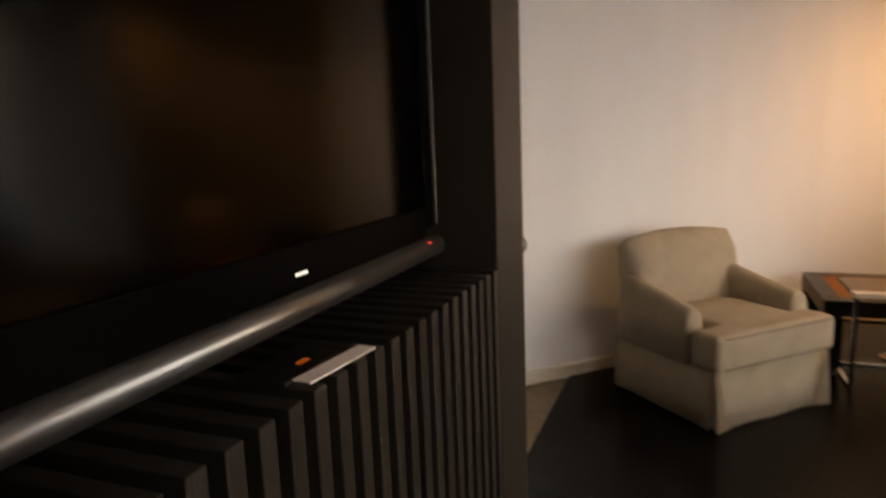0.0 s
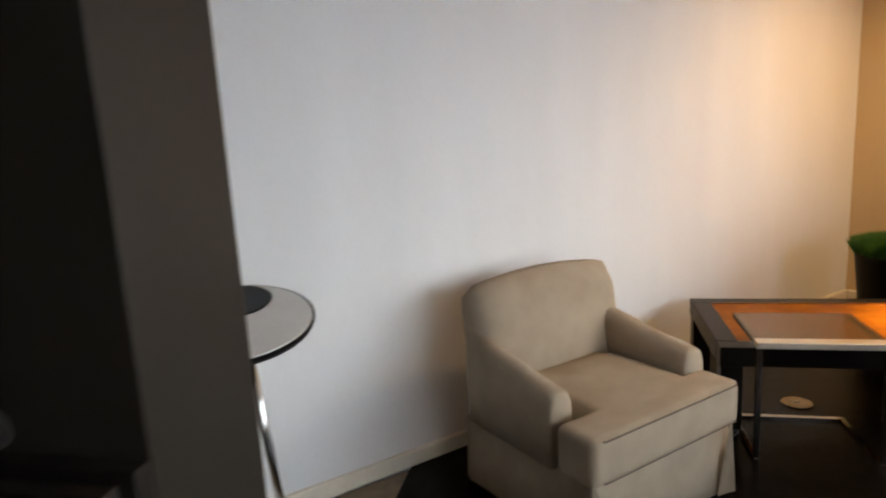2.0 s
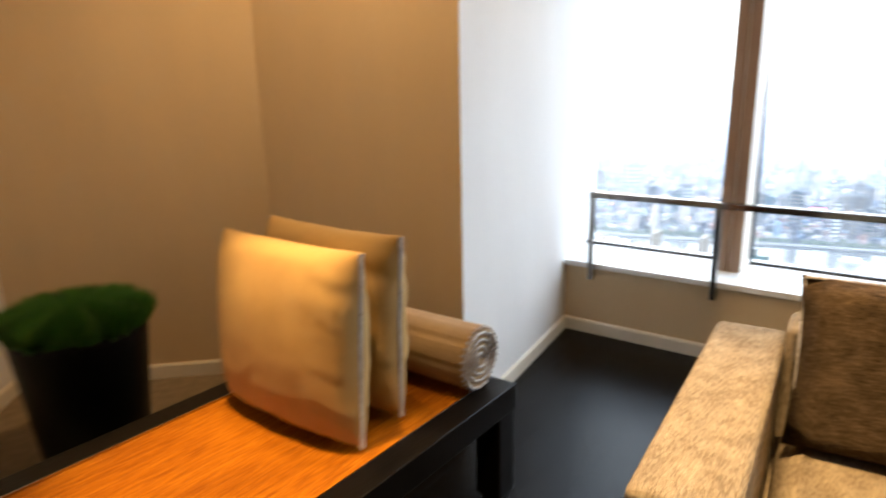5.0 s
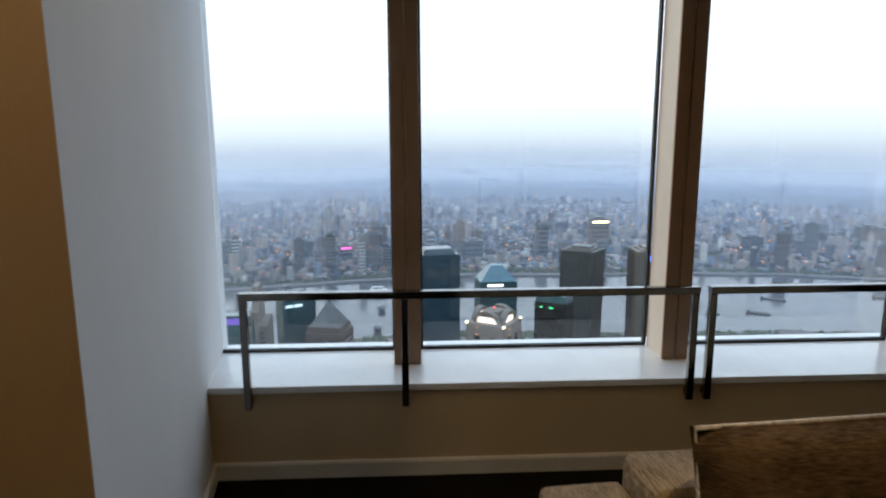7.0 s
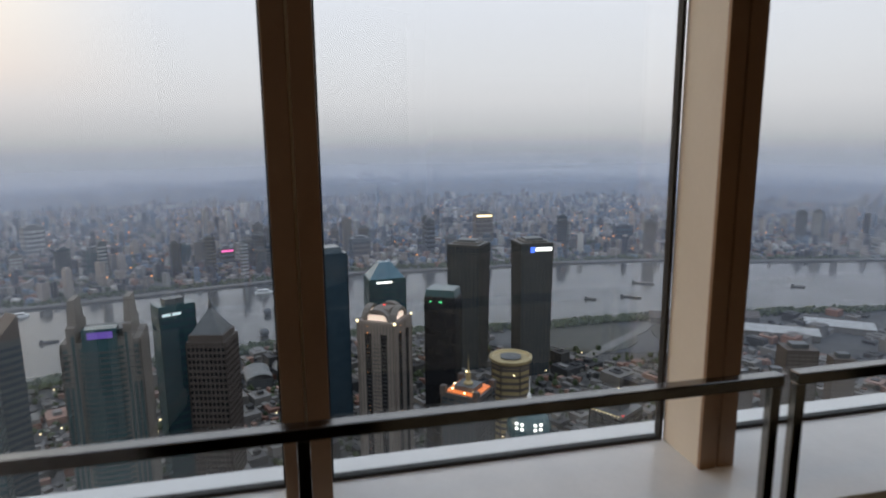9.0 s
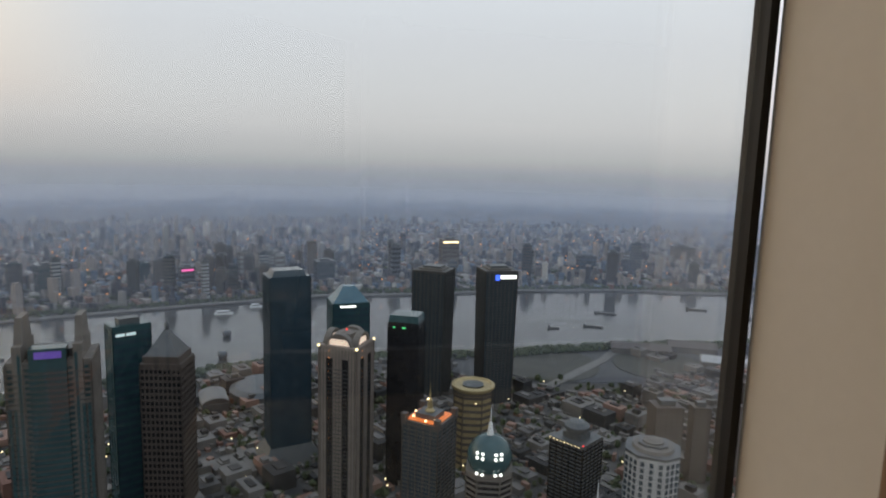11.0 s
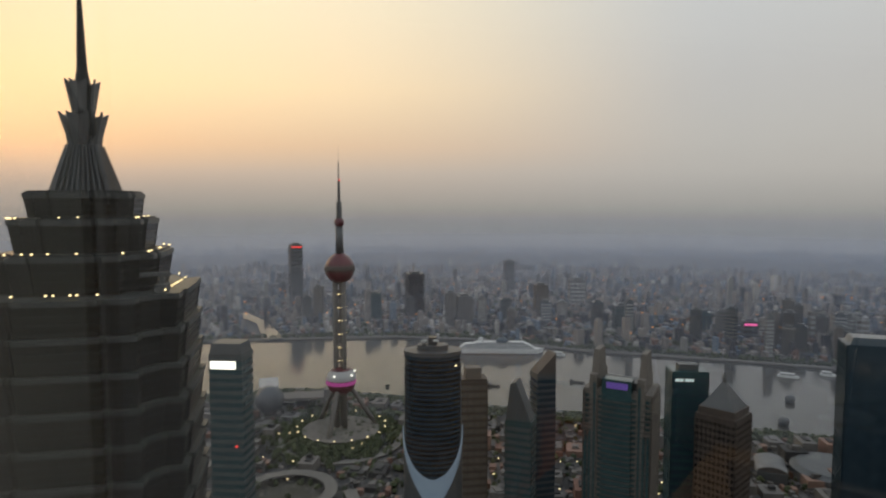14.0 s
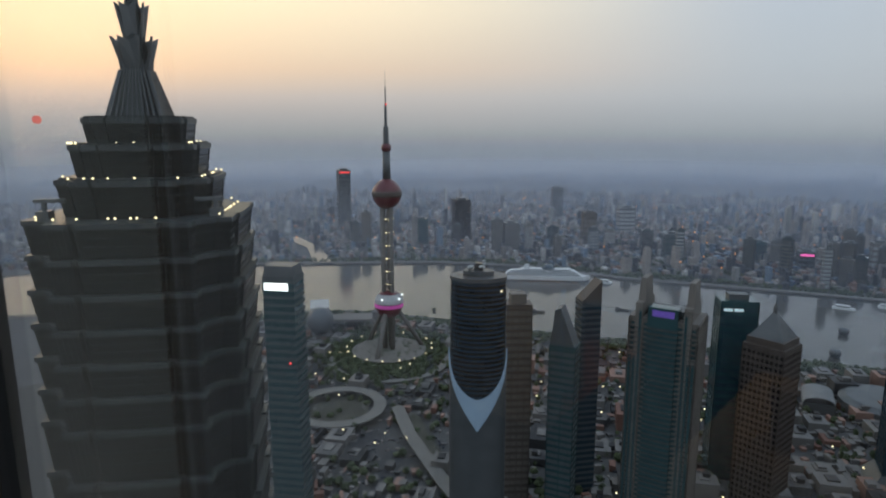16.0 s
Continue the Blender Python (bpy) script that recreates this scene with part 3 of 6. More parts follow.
for y in (BY0 + 0.0835, BY1 - 0.0865):
    add_box(inl, BX0 + 0.09, BX1 - 0.09, y, y + 0.003, BZ - 0.02, BZ + 0.0006)
part("metal_inlay", inl, M_CHROME, bench, "thin steel inlay")
for x in (BX0 + 0.05, BX1 - 0.05):
    for y in (BY0 + 0.05, BY1 - 0.05):
        leg = part("leg", box(x - 0.045, x + 0.045, y - 0.045, y + 0.045, 0.035, BZ - 0.0855, 0.006), M_BLACKWOOD, bench)
        part("foot", lathe([(0.0, 0.0), (0.036, 0.0), (0.043, 0.012), (0.043, 0.03), (0.036, 0.035), (0.0, 0.035)], 16, at=(x, y, 0)), M_BLACKWOOD, leg, smooth=True)


def pillow(m, tone):
    p = thing("pillow", "plump mustard velvet cushion with silver trim standing on the bench", "pillow", m, "cushions on the bench")
    b = cushion(0.56, 0.52, 0.21, 0.8, 60, 2.2)
    for v in b.verts:  # soft sagging folds near the lower edge
        v.co.z += 0.002 * noise.noise(Vector((v.co.x * 7, v.co.y * 9, tone))) + 0.004 * math.sin(v.co.y * 60 + 6 * noise.noise(v.co * 8)) * max(0.0, -v.co.y * 2)
        fold = max(0.0, v.co.x / 0.28 - 0.25) ** 1.2 * min(1.0, (0.28 - abs(v.co.x)) / 0.02)
        v.co.z += (0.0035 if tone < 2 else 0.009) * fold * math.sin(v.co.y * 52 + v.co.x * 16 + 4 * noise.noise(Vector((v.co.x * 4, v.co.y * 5, tone)))) * (0.6 + noise.noise(Vector((tone, v.co.y * 9, v.co.x * 3)))) * (1 if v.co.z > 0 else -1)
        side_k = max(0.0, v.co.x / 0.28 - 0.45)
        v.co.z += 0.007 * side_k * (0.5 - abs(noise.noise(Vector((v.co.x * 5 + tone, v.co.y * 22 + v.co.x * 9, tone * 3)))) * 2) * (1 if v.co.z > 0 else -1) * min(1.0, (0.28 - abs(v.co.x)) / 0.03)
    part("cover", b, M_VELVET, p, smooth=True)
    hw, hd = 0.275, 0.256
    ring = [(hw, -hd, 0), (hw * 0.975, -hd * 0.5, 0), (hw * 0.968, 0, 0), (hw * 0.975, hd * 0.5, 0), (hw, hd, 0)]
    part("side_trim", tube(ring, 0.008, 6), M_TRIM, p, "silver braided trim")
    part("side_trim", tube([(-x, y, z) for x, y, z in ring], 0.008, 6), M_TRIM, p)
    return p


def stand(x, y, z, lean, turn):
    """Local x along world -y, local y upright, local z towards the room."""
    return pose(x, y, z, 0, 0, turn) @ pose(0, 0, 0, 90 - lean, 0, 0) @ pose(0, 0, 0.0, 0, 0, 0)


pillow(stand(2.055, 4.185, BZ + 0.262, 4, -90), 1.0)
pillow(stand(2.235, 4.205, BZ + 0.266, 3, -91), 5.0)

roll = thing("bolster_roll", "rolled tan throw with striped ends lying on the bench", "bolster")
RX, RY0, RY1, RZ, RR = 2.495, 3.85, 4.40, BZ + 0.101, 0.10
b = bmesh.new()
n = 40
rings = []
for y, k in ((RY0, 0.97), (RY0 + 0.012, 1.0), (RY1 - 0.012, 1.0), (RY1, 0.97)):
    rings.append([b.verts.new((RX + RR * k * (1 - 0.035 * (i % 5 == 0)) * math.cos(2 * math.pi * i / n), y, RZ + RR * k * (1 - 0.035 * (i % 5 == 0)) * math.sin(2 * math.pi * i / n))) for i in range(n)])
for q, r in zip(rings, rings[1:]):
    for k in range(n):
        b.faces.new((q[k], q[(k + 1) % n], r[(k + 1) % n], r[k]))
b.faces.new(rings[0])
b.faces.new(rings[-1])
bmesh.ops.recalc_face_normals(b, faces=b.faces)
part("throw", b, M_THROW, roll)
for y in (RY0 - 0.004, RY1 + 0.004):
    spiral = [(RX + (0.012 + 0.0032 * i / 2.2) * math.cos(i * 0.42), y, RZ + (0.012 + 0.0032 * i / 2.2) * math.sin(i * 0.42)) for i in range(58)]
    part("rolled_edge", tube(spiral, 0.0042, 6), M_TRIM, roll, "silver-grey rolled edge")
for k in range(30):
    a = 2 * math.pi * k / 30
    part("edge_stitch", tube([(RX + 0.094 * math.cos(a), RY0 - 0.003, RZ + 0.094 * math.sin(a)), (RX + 0.101 * math.cos(a), RY0 + 0.004, RZ + 0.101 * math.sin(a))], 0.0035, 5), M_TRIM, roll)

# ---------- small tables, plant, sofa ----------
side = thing("side_table", "steel sofa table with a smoked glass top pushed over the bench", "side table")
SX0, SX1, SY0, SY1, SZ = 0.745, 1.221, 3.584, 4.001, 0.497
part("glass_top", box(SX0, SX1, SY0 + 0.061, SY1, SZ - 0.010, SZ, 0.002), M_SMOKE, side, "smoked glass top")
part("front_bar", box(SX0, SX1, SY0, SY0 + 0.06, SZ - 0.024, SZ + 0.001, 0.002), M_BRUSHED, side, "brushed steel edge bar")
for x in (SX0, SX1 - 0.022):
    part("leg", box(x, x + 0.022, SY0, SY0 + 0.022, 0.012, SZ - 0.0245, 0.002), M_DARKSTEEL, side)
    part("base_bar", box(x, x + 0.022, SY0 + 0.0, SY1 - 0.023, 0.0, 0.0115, 0.001), M_CHROME, side)
    part("top_bar", box(x, x + 0.022, SY0 + 0.061, SY1 - 0.002, SZ - 0.022, SZ - 0.0105, 0.001), M_DARKSTEEL, side)
part("back_base_bar", box(SX0, SX1, SY1 - 0.0225, SY1, 0.0, 0.0115, 0.001), M_CHROME, side)

fb = thing("floor_socket", "round brass socket cover in the floor under the bench", "socket")
part("cover", lathe([(0.0, 0.0), (0.066, 0.0), (0.07, 0.003), (0.064, 0.006), (0.0, 0.006)], 32, at=(1.078, 4.16, 0)), M_BRASS, fb)
part("flap", box(1.06, 1.095, 4.15, 4.17, 0.006, 0.008, 0.001), M_DARKSTEEL, fb)

plant = thing("grass_planter", "black tapered pot of clipped green wheatgrass in the corner", "plant")
PX, PY = 1.92, 5.19
part("pot", lathe([(0.0, 0.0), (0.168, 0.0), (0.178, 0.01), (0.226, 0.49), (0.230, 0.515), (0.218, 0.52), (0.212, 0.485), (0.0, 0.485)], 40, at=(PX, PY, 0)), M_POT, plant, smooth=True)
part("soil", lathe([(0.0, 0.485), (0.211, 0.485), (0.211, 0.50), (0.12, 0.515), (0.0, 0.52)], 24, at=(PX, PY, 0)), M_GASKET, plant)
rnd = random.Random(4)
g = bmesh.new()
for k in range(9000):
    r, a = 0.226 * math.sqrt(rnd.random()), rnd.random() * 2 * math.pi
    x, y = r * math.cos(a), r * math.sin(a)
    h = 0.118 + 0.005 * noise.noise(Vector((x * 26, y * 26, 0))) + rnd.uniform(-0.018, 0.018) - 0.03 * (r / 0.226) ** 4
    lx, ly, w = rnd.uniform(-0.025, 0.025) + x * 0.13, rnd.uniform(-0.025, 0.025) + y * 0.13, 0.0034
    ca, sa = math.cos(a * 7) * w, math.sin(a * 7) * w
    z0 = 0.50
    v = [g.verts.new((PX + x - ca, PY + y - sa, z0)), g.verts.new((PX + x + ca, PY + y + sa, z0)), g.verts.new((PX + x + lx * 0.5 + ca * 0.7, PY + y + ly * 0.5 + sa * 0.7, z0 + h * 0.6)), g.verts.new((PX + x + lx, PY + y + ly, z0 + h))]
    g.faces.new((v[0], v[1], v[2]))
    g.faces.new((v[0], v[2], v[3]))
tagged(part("grass_turf", g, M_GRASS, plant, "dense green grass blades"), kind="stuff")

disc = thing("round_side_table", "round pale-topped stand on a leaning steel stem beside the white wall", "side table")
DX, DY, DZ = -0.918, 2.64, 0.872
TILT = Matrix.Translation((DX, DY, DZ)) @ Matrix.Rotation(radians(12), 4, Vector((0.87, 0.5, 0)))
part("tabletop", shifted(lathe([(0.0, -0.010), (0.234, -0.010), (0.236, -0.004), (0.233, 0.0), (0.0, 0.0)], 48), TILT), M_PALETOP, disc)
part("underside", shifted(lathe([(0.0, -0.035), (0.21, -0.032), (0.236, -0.024), (0.243, -0.012), (0.242, -0.003), (0.2365, -0.003), (0.2365, -0.0105), (0.0, -0.0105)], 48), TILT), M_POT, disc, "black underside")
part("black_inset", shifted(lathe([(0.0, 0.0005), (0.105, 0.0005), (0.108, 0.004), (0.10, 0.006), (0.0, 0.006)], 32, at=(-0.04, 0.11, 0)), TILT), M_POT, disc, "round black inset")
BX_, BY_ = -0.935, 2.725
part("stem", tube([(BX_ + 0.10, BY_ - 0.02, 0.02), (DX + 0.04, DY, DZ - 0.045)], 0.014, 16), M_CHROME, disc, smooth=True)
part("base_plate", lathe([(0.0, 0.0), (0.215, 0.0), (0.215, 0.010), (0.19, 0.018), (0.02, 0.022), (0.0, 0.022)], 48, at=(BX_, BY_, 0)), M_PLASTER, disc, "white round base")

SOFA = pose(2.856, 3.265, 0, 0, 0, 4.7)
sofa = thing("tweed_sofa", "brown tweed sofa with a broad flat arm facing the television", "sofa", SOFA)
part("armrest", box(-0.915, 0.02, -0.182, 0.0, 0.07, 0.640, 0.022, 3), M_TWEED, sofa)
part("armrest", box(-0.915, 0.02, -2.10, -1.918, 0.07, 0.640, 0.022, 3), M_TWEED, sofa)
part("base", box(-0.89, 0.02, -1.917, -0.183, 0.07, 0.32, 0.015), M_TWEED, sofa)
part("back_frame", box(-0.14, 0.03, -1.917, -0.183, 0.32, 0.70, 0.03, 3), M_TWEED, sofa)
for y in (-0.615, -1.485):
    part("seat_cushion", shifted(cushion(0.76, 0.86, 0.15, 0.2), Matrix.Translation((-0.50, y, 0.385))), M_TWEED, sofa, smooth=True)
for x in (-0.86, -0.03):
    for y in (-2.04, -0.06):
        part("foot", box(x - 0.03, x + 0.03, y - 0.03, y + 0.03, 0.0, 0.07), M_BLACKWOOD, sofa)
for y in (-0.625, -1.475):
    sc_ = thing("sofa_cushion", "dark brown woven back cushion leaning on the sofa back", "cushion", SOFA @ pose(-0.235, y, 0.655, 0, 0, -90) @ pose(0, 0, 0, 90 - 10, 0, 0), "sofa cushions")
    part("cover", cushion(0.84, 0.42, 0.15, 0.35, 14, 4.0), M_TWEEDDARK, sc_, smooth=True)
    part("piping", tube([(-0.40, -0.20, 0), (-0.41, 0.205, 0), (0.41, 0.205, 0), (0.40, -0.20, 0)], 0.005, 6), M_TRIM, sc_)

# ---------- the city below ----------
GZ = -364.0
EX, EY, EZ = 4.0, 2.95, 1.37


def pol(az, d):
    """A plan point by compass angle from the window and distance."""
    a = radians(az)
    return Vector((EX - d * math.sin(a), EY + d * math.cos(a)))


def top_z(el, d):
    return EZ + d * math.tan(radians(el))


C_GROUND = material("city_ground", (0.040, 0.039, 0.038), (0.080, 0.077, 0.073), 0.02, 0.9, bump_scale=0.12, fine=0.6)
C_ROAD = material("asphalt", (0.0308, 0.0308, 0.0325), (0.0476, 0.0476, 0.0493), 0.05, 0.85, bump_scale=0.6)
C_PAVE = material("pale_paving", (0.1260, 0.1185, 0.1050), (0.1680, 0.1575, 0.1417), 0.05, 0.85, bump_scale=0.5)
C_LAWN = material("park_lawn", (0.036, 0.036, 0.024), (0.066, 0.062, 0.046), 0.04, 0.9, bump_scale=0.4)
C_WATER = material("river_water", (0.044, 0.044, 0.040), (0.054, 0.053, 0.048), 0.01, 0.12, bump=0.6, bump_scale=0.18, spec=0.32)
C_LOW = material("low_roofs", (0.028, 0.028, 0.029), (0.16, 0.150, 0.140), 0.05, 0.85, per_island=1.3, bump_scale=0.5)
C_FAR = material("far_blocks", (0.040, 0.045, 0.058), (0.27, 0.238, 0.215), 0.03, 0.85, per_island=1.4, bump_scale=0.3)
C_FARPALE = material("far_pale_blocks", (0.22, 0.215, 0.205), (0.46, 0.44, 0.41), 0.03, 0.85, per_island=1.2, bump_scale=0.3)
C_FARBLUE = material("far_blue_roofs", (0.05, 0.085, 0.13), (0.14, 0.19, 0.25), 0.03, 0.7, per_island=1.2, bump_scale=0.3)
C_RED = material("red_roofs", (0.17, 0.085, 0.062), (0.25, 0.15, 0.115), 0.05, 0.85, per_island=0.8, bump_scale=0.5)
C_TREE = material("tree_crowns", (0.030, 0.042, 0.018), (0.060, 0.075, 0.030), 0.3, 0.85, per_island=0.6, bump_scale=1.0)
C_STONE = material("tower_stone", (0.1200, 0.1048, 0.0896), (0.1624, 0.1408, 0.1200), 0.1, 0.7, bump_scale=1.0)
C_BROWN = material("tower_brown_granite", (0.064, 0.050, 0.042), (0.092, 0.073, 0.062), 0.1, 0.6, bump_scale=1.0)
C_GREY = material("tower_grey_metal", (0.078, 0.084, 0.087), (0.11, 0.116, 0.119), 0.1, 0.45, 0.3, bump_scale=1.0)
C_DARKGLASS = material("tower_dark_glass", (0.019, 0.039, 0.054), (0.034, 0.060, 0.078), 0.1, 0.16, 0.0, bump_scale=1.0)
C_TEAL = material("tower_teal_glass", (0.020, 0.055, 0.062), (0.035, 0.085, 0.09), 0.1, 0.16, bump_scale=1.0)
C_BLACK = material("tower_black", (0.010, 0.011, 0.013), (0.018, 0.019, 0.022), 0.1, 0.25, bump_scale=1.0)
C_WHITE = material("tower_white", (0.336, 0.336, 0.328), (0.416, 0.416, 0.408), 0.1, 0.6, bump_scale=1.0)
C_BLUEBAND = material("pale_blue_panel", (0.30, 0.40, 0.50), (0.36, 0.46, 0.55), 0.1, 0.4, bump_scale=1.0)
C_BANDGREY = material("tower_dull_spandrel", (0.045, 0.044, 0.041), (0.065, 0.062, 0.057), 0.1, 0.5, bump_scale=1.0)
C_PIER = material("tower_pink_stone", (0.19, 0.155, 0.135), (0.24, 0.20, 0.17), 0.1, 0.75, bump_scale=1.0)
C_GEM = material("faceted_blue_glass", (0.06, 0.13, 0.17), (0.09, 0.18, 0.22), 0.1, 0.2, bump_scale=1.0)
C_GOLD = material("gold_ring_metal", (0.34, 0.26, 0.13), (0.42, 0.33, 0.17), 0.1, 0.4, 0.5, bump_scale=1.0)
C_JIN = material("pagoda_tower_metal", (0.009, 0.014, 0.016), (0.018, 0.024, 0.026), 0.25, 0.42, 0.0, bump_scale=2.0, spec=0.22)
C_JINHIGHLIGHT = material("pagoda_edge_highlight", (0.026, 0.033, 0.035), (0.042, 0.050, 0.050), 0.25, 0.45, 0.1, bump_scale=2.0)
C_JINGLASS = material("pagoda_tower_glass", (0.006, 0.008, 0.008), (0.011, 0.013, 0.0125), 0.2, 0.25, bump_scale=2.0, spec=0.22)
C_PINK = material("sphere_wine_glass", (0.085, 0.014, 0.020), (0.15, 0.034, 0.038), 0.1, 0.3, bump_scale=1.0)
C_CONC = material("pale_concrete", (0.118, 0.108, 0.098), (0.16, 0.147, 0.132), 0.1, 0.75, bump_scale=1.0)
C_SHIP = material("ship_white", (0.62, 0.62, 0.60), (0.70, 0.70, 0.68), 0.2, 0.5, bump_scale=1.0)
C_BARGE = material("barge_dark", (0.045, 0.040, 0.036), (0.07, 0.06, 0.05), 0.2, 0.7, bump_scale=1.0)
L_WARM = glowing("warm_lamp", (1.0, 0.78, 0.42), 3.0)
L_ORANGE = glowing("orange_lamp", (1.0, 0.36, 0.10), 1.6)
L_WHITE = glowing("white_lamp", (1.0, 0.98, 0.92), 2.2)
L_DIM = glowing("dim_sign", (0.75, 0.9, 0.9), 0.4)
L_RED = glowing("red_lamp", (1.0, 0.06, 0.05), 0.9)
L_GREEN = glowing("green_lamp", (0.10, 0.9, 0.30), 0.8)
L_BLUE = glowing("blue_sign", (0.06, 0.16, 1.0), 1.5)
L_PINK = glowing("pink_sign", (1.0, 0.12, 0.42), 1.2)
L_PURPLE = glowing("violet_sign", (0.22, 0.12, 0.55), 0.06)

structure("ground", prism([(EX + 4990 * math.cos(k * math.pi / 36), EY + 4990 * math.sin(k * math.pi / 36)) for k in range(72)], GZ - 6, GZ), C_GROUND, "grey city ground reaching to the hazy horizon", "ground")

# river, from its two banks as seen round the compass
NEAR = [(-12, 1560), (-25, 1400), (-37, 1262), (-45, 1250), (-53, 1180), (-61, 1119), (-70, 1100), (-84, 1112), (-95, 1150), (-105, 1160), (-113, 1205), (-122, 1305), (-130, 1400), (-138, 1545), (-150, 1900)]
FAR = [(-12, 1980), (-25, 1850), (-37, 1745), (-45, 1700), (-53, 1690), (-61, 1650), (-70, 1560), (-84, 1570), (-95, 1630), (-105, 1660), (-113, 1745), (-122, 1850), (-130, 1930), (-138, 2110), (-150, 2500)]


def strip(a, b, z, thick=0.4):
    bm = bmesh.new()
    pa, pb = [pol(*q) for q in a], [pol(*q) for q in b]
    for zz in (z, z - thick):
        va, vb = [bm.verts.new((*p, zz)) for p in pa], [bm.verts.new((*p, zz)) for p in pb]
        for k in range(len(a) - 1):
            q = (va[k], va[k + 1], vb[k + 1], vb[k])
            bm.faces.new(q)
    bmesh.ops.recalc_face_normals(bm, faces=bm.faces)
    for f in bm.faces:
        if f.normal.z < 0 and f.verts[0].co.z > z - 0.01:
            f.normal_flip()
    return bm


structure("river", strip(FAR, NEAR, GZ + 0.5), C_WATER, "broad calm grey river winding through the city", "river")
structure("far_embankment", strip([(a, d + 16) for a, d in FAR], FAR, GZ + 5.0, 4.5), C_PAVE, "pale stone river embankment", "embankment")
structure("near_embankment", strip(NEAR, [(a, d - 10) for a, d in NEAR], GZ + 4.0, 3.5), C_PAVE, "pale stone river embankment", "embankment")
# a creek that joins the far bank
structure("creek", strip([(-43.5, 1720), (-42.4, 1950), (-40.5, 2150)], [(-41.8, 1720), (-41.3, 1950), (-39.3, 2150)], GZ + 5.6, 0.3), C_WATER, "narrow creek joining the river", "creek")


def near_edge(az):
    for (a0, d0), (a1, d1) in zip(NEAR, NEAR[1:]):
        if a1 <= az <= a0:
            return d0 + (d1 - d0) * (az - a0) / (a1 - a0)
    return NEAR[0][1]


def far_edge(az):
    for (a0, d0), (a1, d1) in zip(FAR, FAR[1:]):
        if a1 <= az <= a0:
            return d0 + (d1 - d0) * (az - a0) / (a1 - a0)
    return FAR[0][1]


def boxes_mesh(items):
    """Many upright boxes (x, y, half width, half depth, turn, z0, z1) as one mesh."""
    co, fa = [], []
    for x, y, w, d, t, z0, z1 in items:
        c, s, i = math.cos(t), math.sin(t), len(co)
        for z in (z0, z1):
            for u, v in ((-w, -d), (w, -d), (w, d), (-w, d)):
                co.append((x + c * u - s * v, y + s * u + c * v, z))
        fa += [(i + 4, i + 5, i + 6, i + 7), (i, i + 1, i + 5, i + 4), (i + 1, i + 2, i + 6, i + 5), (i + 2, i + 3, i + 7, i + 6), (i + 3, i, i + 4, i + 7)]
    me = bpy.data.meshes.new("blocks")
    me.from_pydata(co, [], fa)
    return me


def stuff(name, items, mat, label, category):
    me = boxes_mesh(items)
    me.materials.append(mat)
    return tagged(new(name, me), label, category, kind="stuff")


rnd = random.Random(11)
far, pale, blue, red, woods = [], [], [], [], []
for k in range(62000):
    az = rnd.uniform(-148, -14)
    edge = far_edge(az) + 40
    d = edge + (4930 - edge) * rnd.random() ** 0.80
    if d < 2200 and abs(az + 42.7 - max(0.0, d - 1720) * 0.0062) < 1.15:
        continue
    x, y = pol(az, d)
    dens = noise.noise(Vector((x / 420, y / 420, 0)))
    estate = noise.noise(Vector((x / 160, y / 160, 7)))
    t = radians(20) + (0.5 if noise.noise(Vector((x / 700, y / 700, 4))) > 0 else 0.0)
    r = rnd.random()
    kind = rnd.random()
    lot = red if kind < 0.17 + 0.2 * max(0, -estate) else pale if kind < 0.30 + 0.3 * max(0, estate) else blue if kind > 0.86 else far
    if rnd.random() < 0.15:
        woods.append((x, y, rnd.uniform(4, 18), rnd.uniform(4, 9), t, GZ, GZ + rnd.uniform(5, 10)))
    elif r < 0.80 - 0.22 * dens:
        lot.append((x, y, rnd.uniform(4, 12), rnd.uniform(3, 7), t, GZ, GZ + rnd.uniform(5, 16)))
    elif r < 0.982:
        (far if lot is red else lot).append((x, y, rnd.uniform(4, 9), rnd.uniform(3.5, 6), t, GZ, GZ + rnd.uniform(16, 38)))
    else:
        h = rnd.uniform(42, 78) * (1.25 if dens > 0.2 else 0.9) * (0.7 if d > 2900 else 1.0)
        lot = far if lot is red else lot
        lot.append((x, y, rnd.uniform(6, 11), rnd.uniform(5, 9), t, GZ, GZ + h))
        lot.append((x, y, rnd.uniform(3, 6), rnd.uniform(3, 6), t, GZ + h, GZ + h + rnd.uniform(3, 7)))
stuff("far_pale_blocks", pale, C_FARPALE, "pale apartment slabs beyond the river", "buildings")
stuff("far_blue_roofs", blue, C_FARBLUE, "blue-grey roofed blocks beyond the river", "buildings")
stuff("far_city_blocks", far, C_FAR, "countless grey and beige city blocks beyond the river", "buildings")
stuff("far_tree_belts", woods, C_TREE, "dark belts of trees between the far city blocks", "trees")
stuff("far_red_roofs", red, C_RED, "old low houses with reddish roofs beyond the river", "buildings")

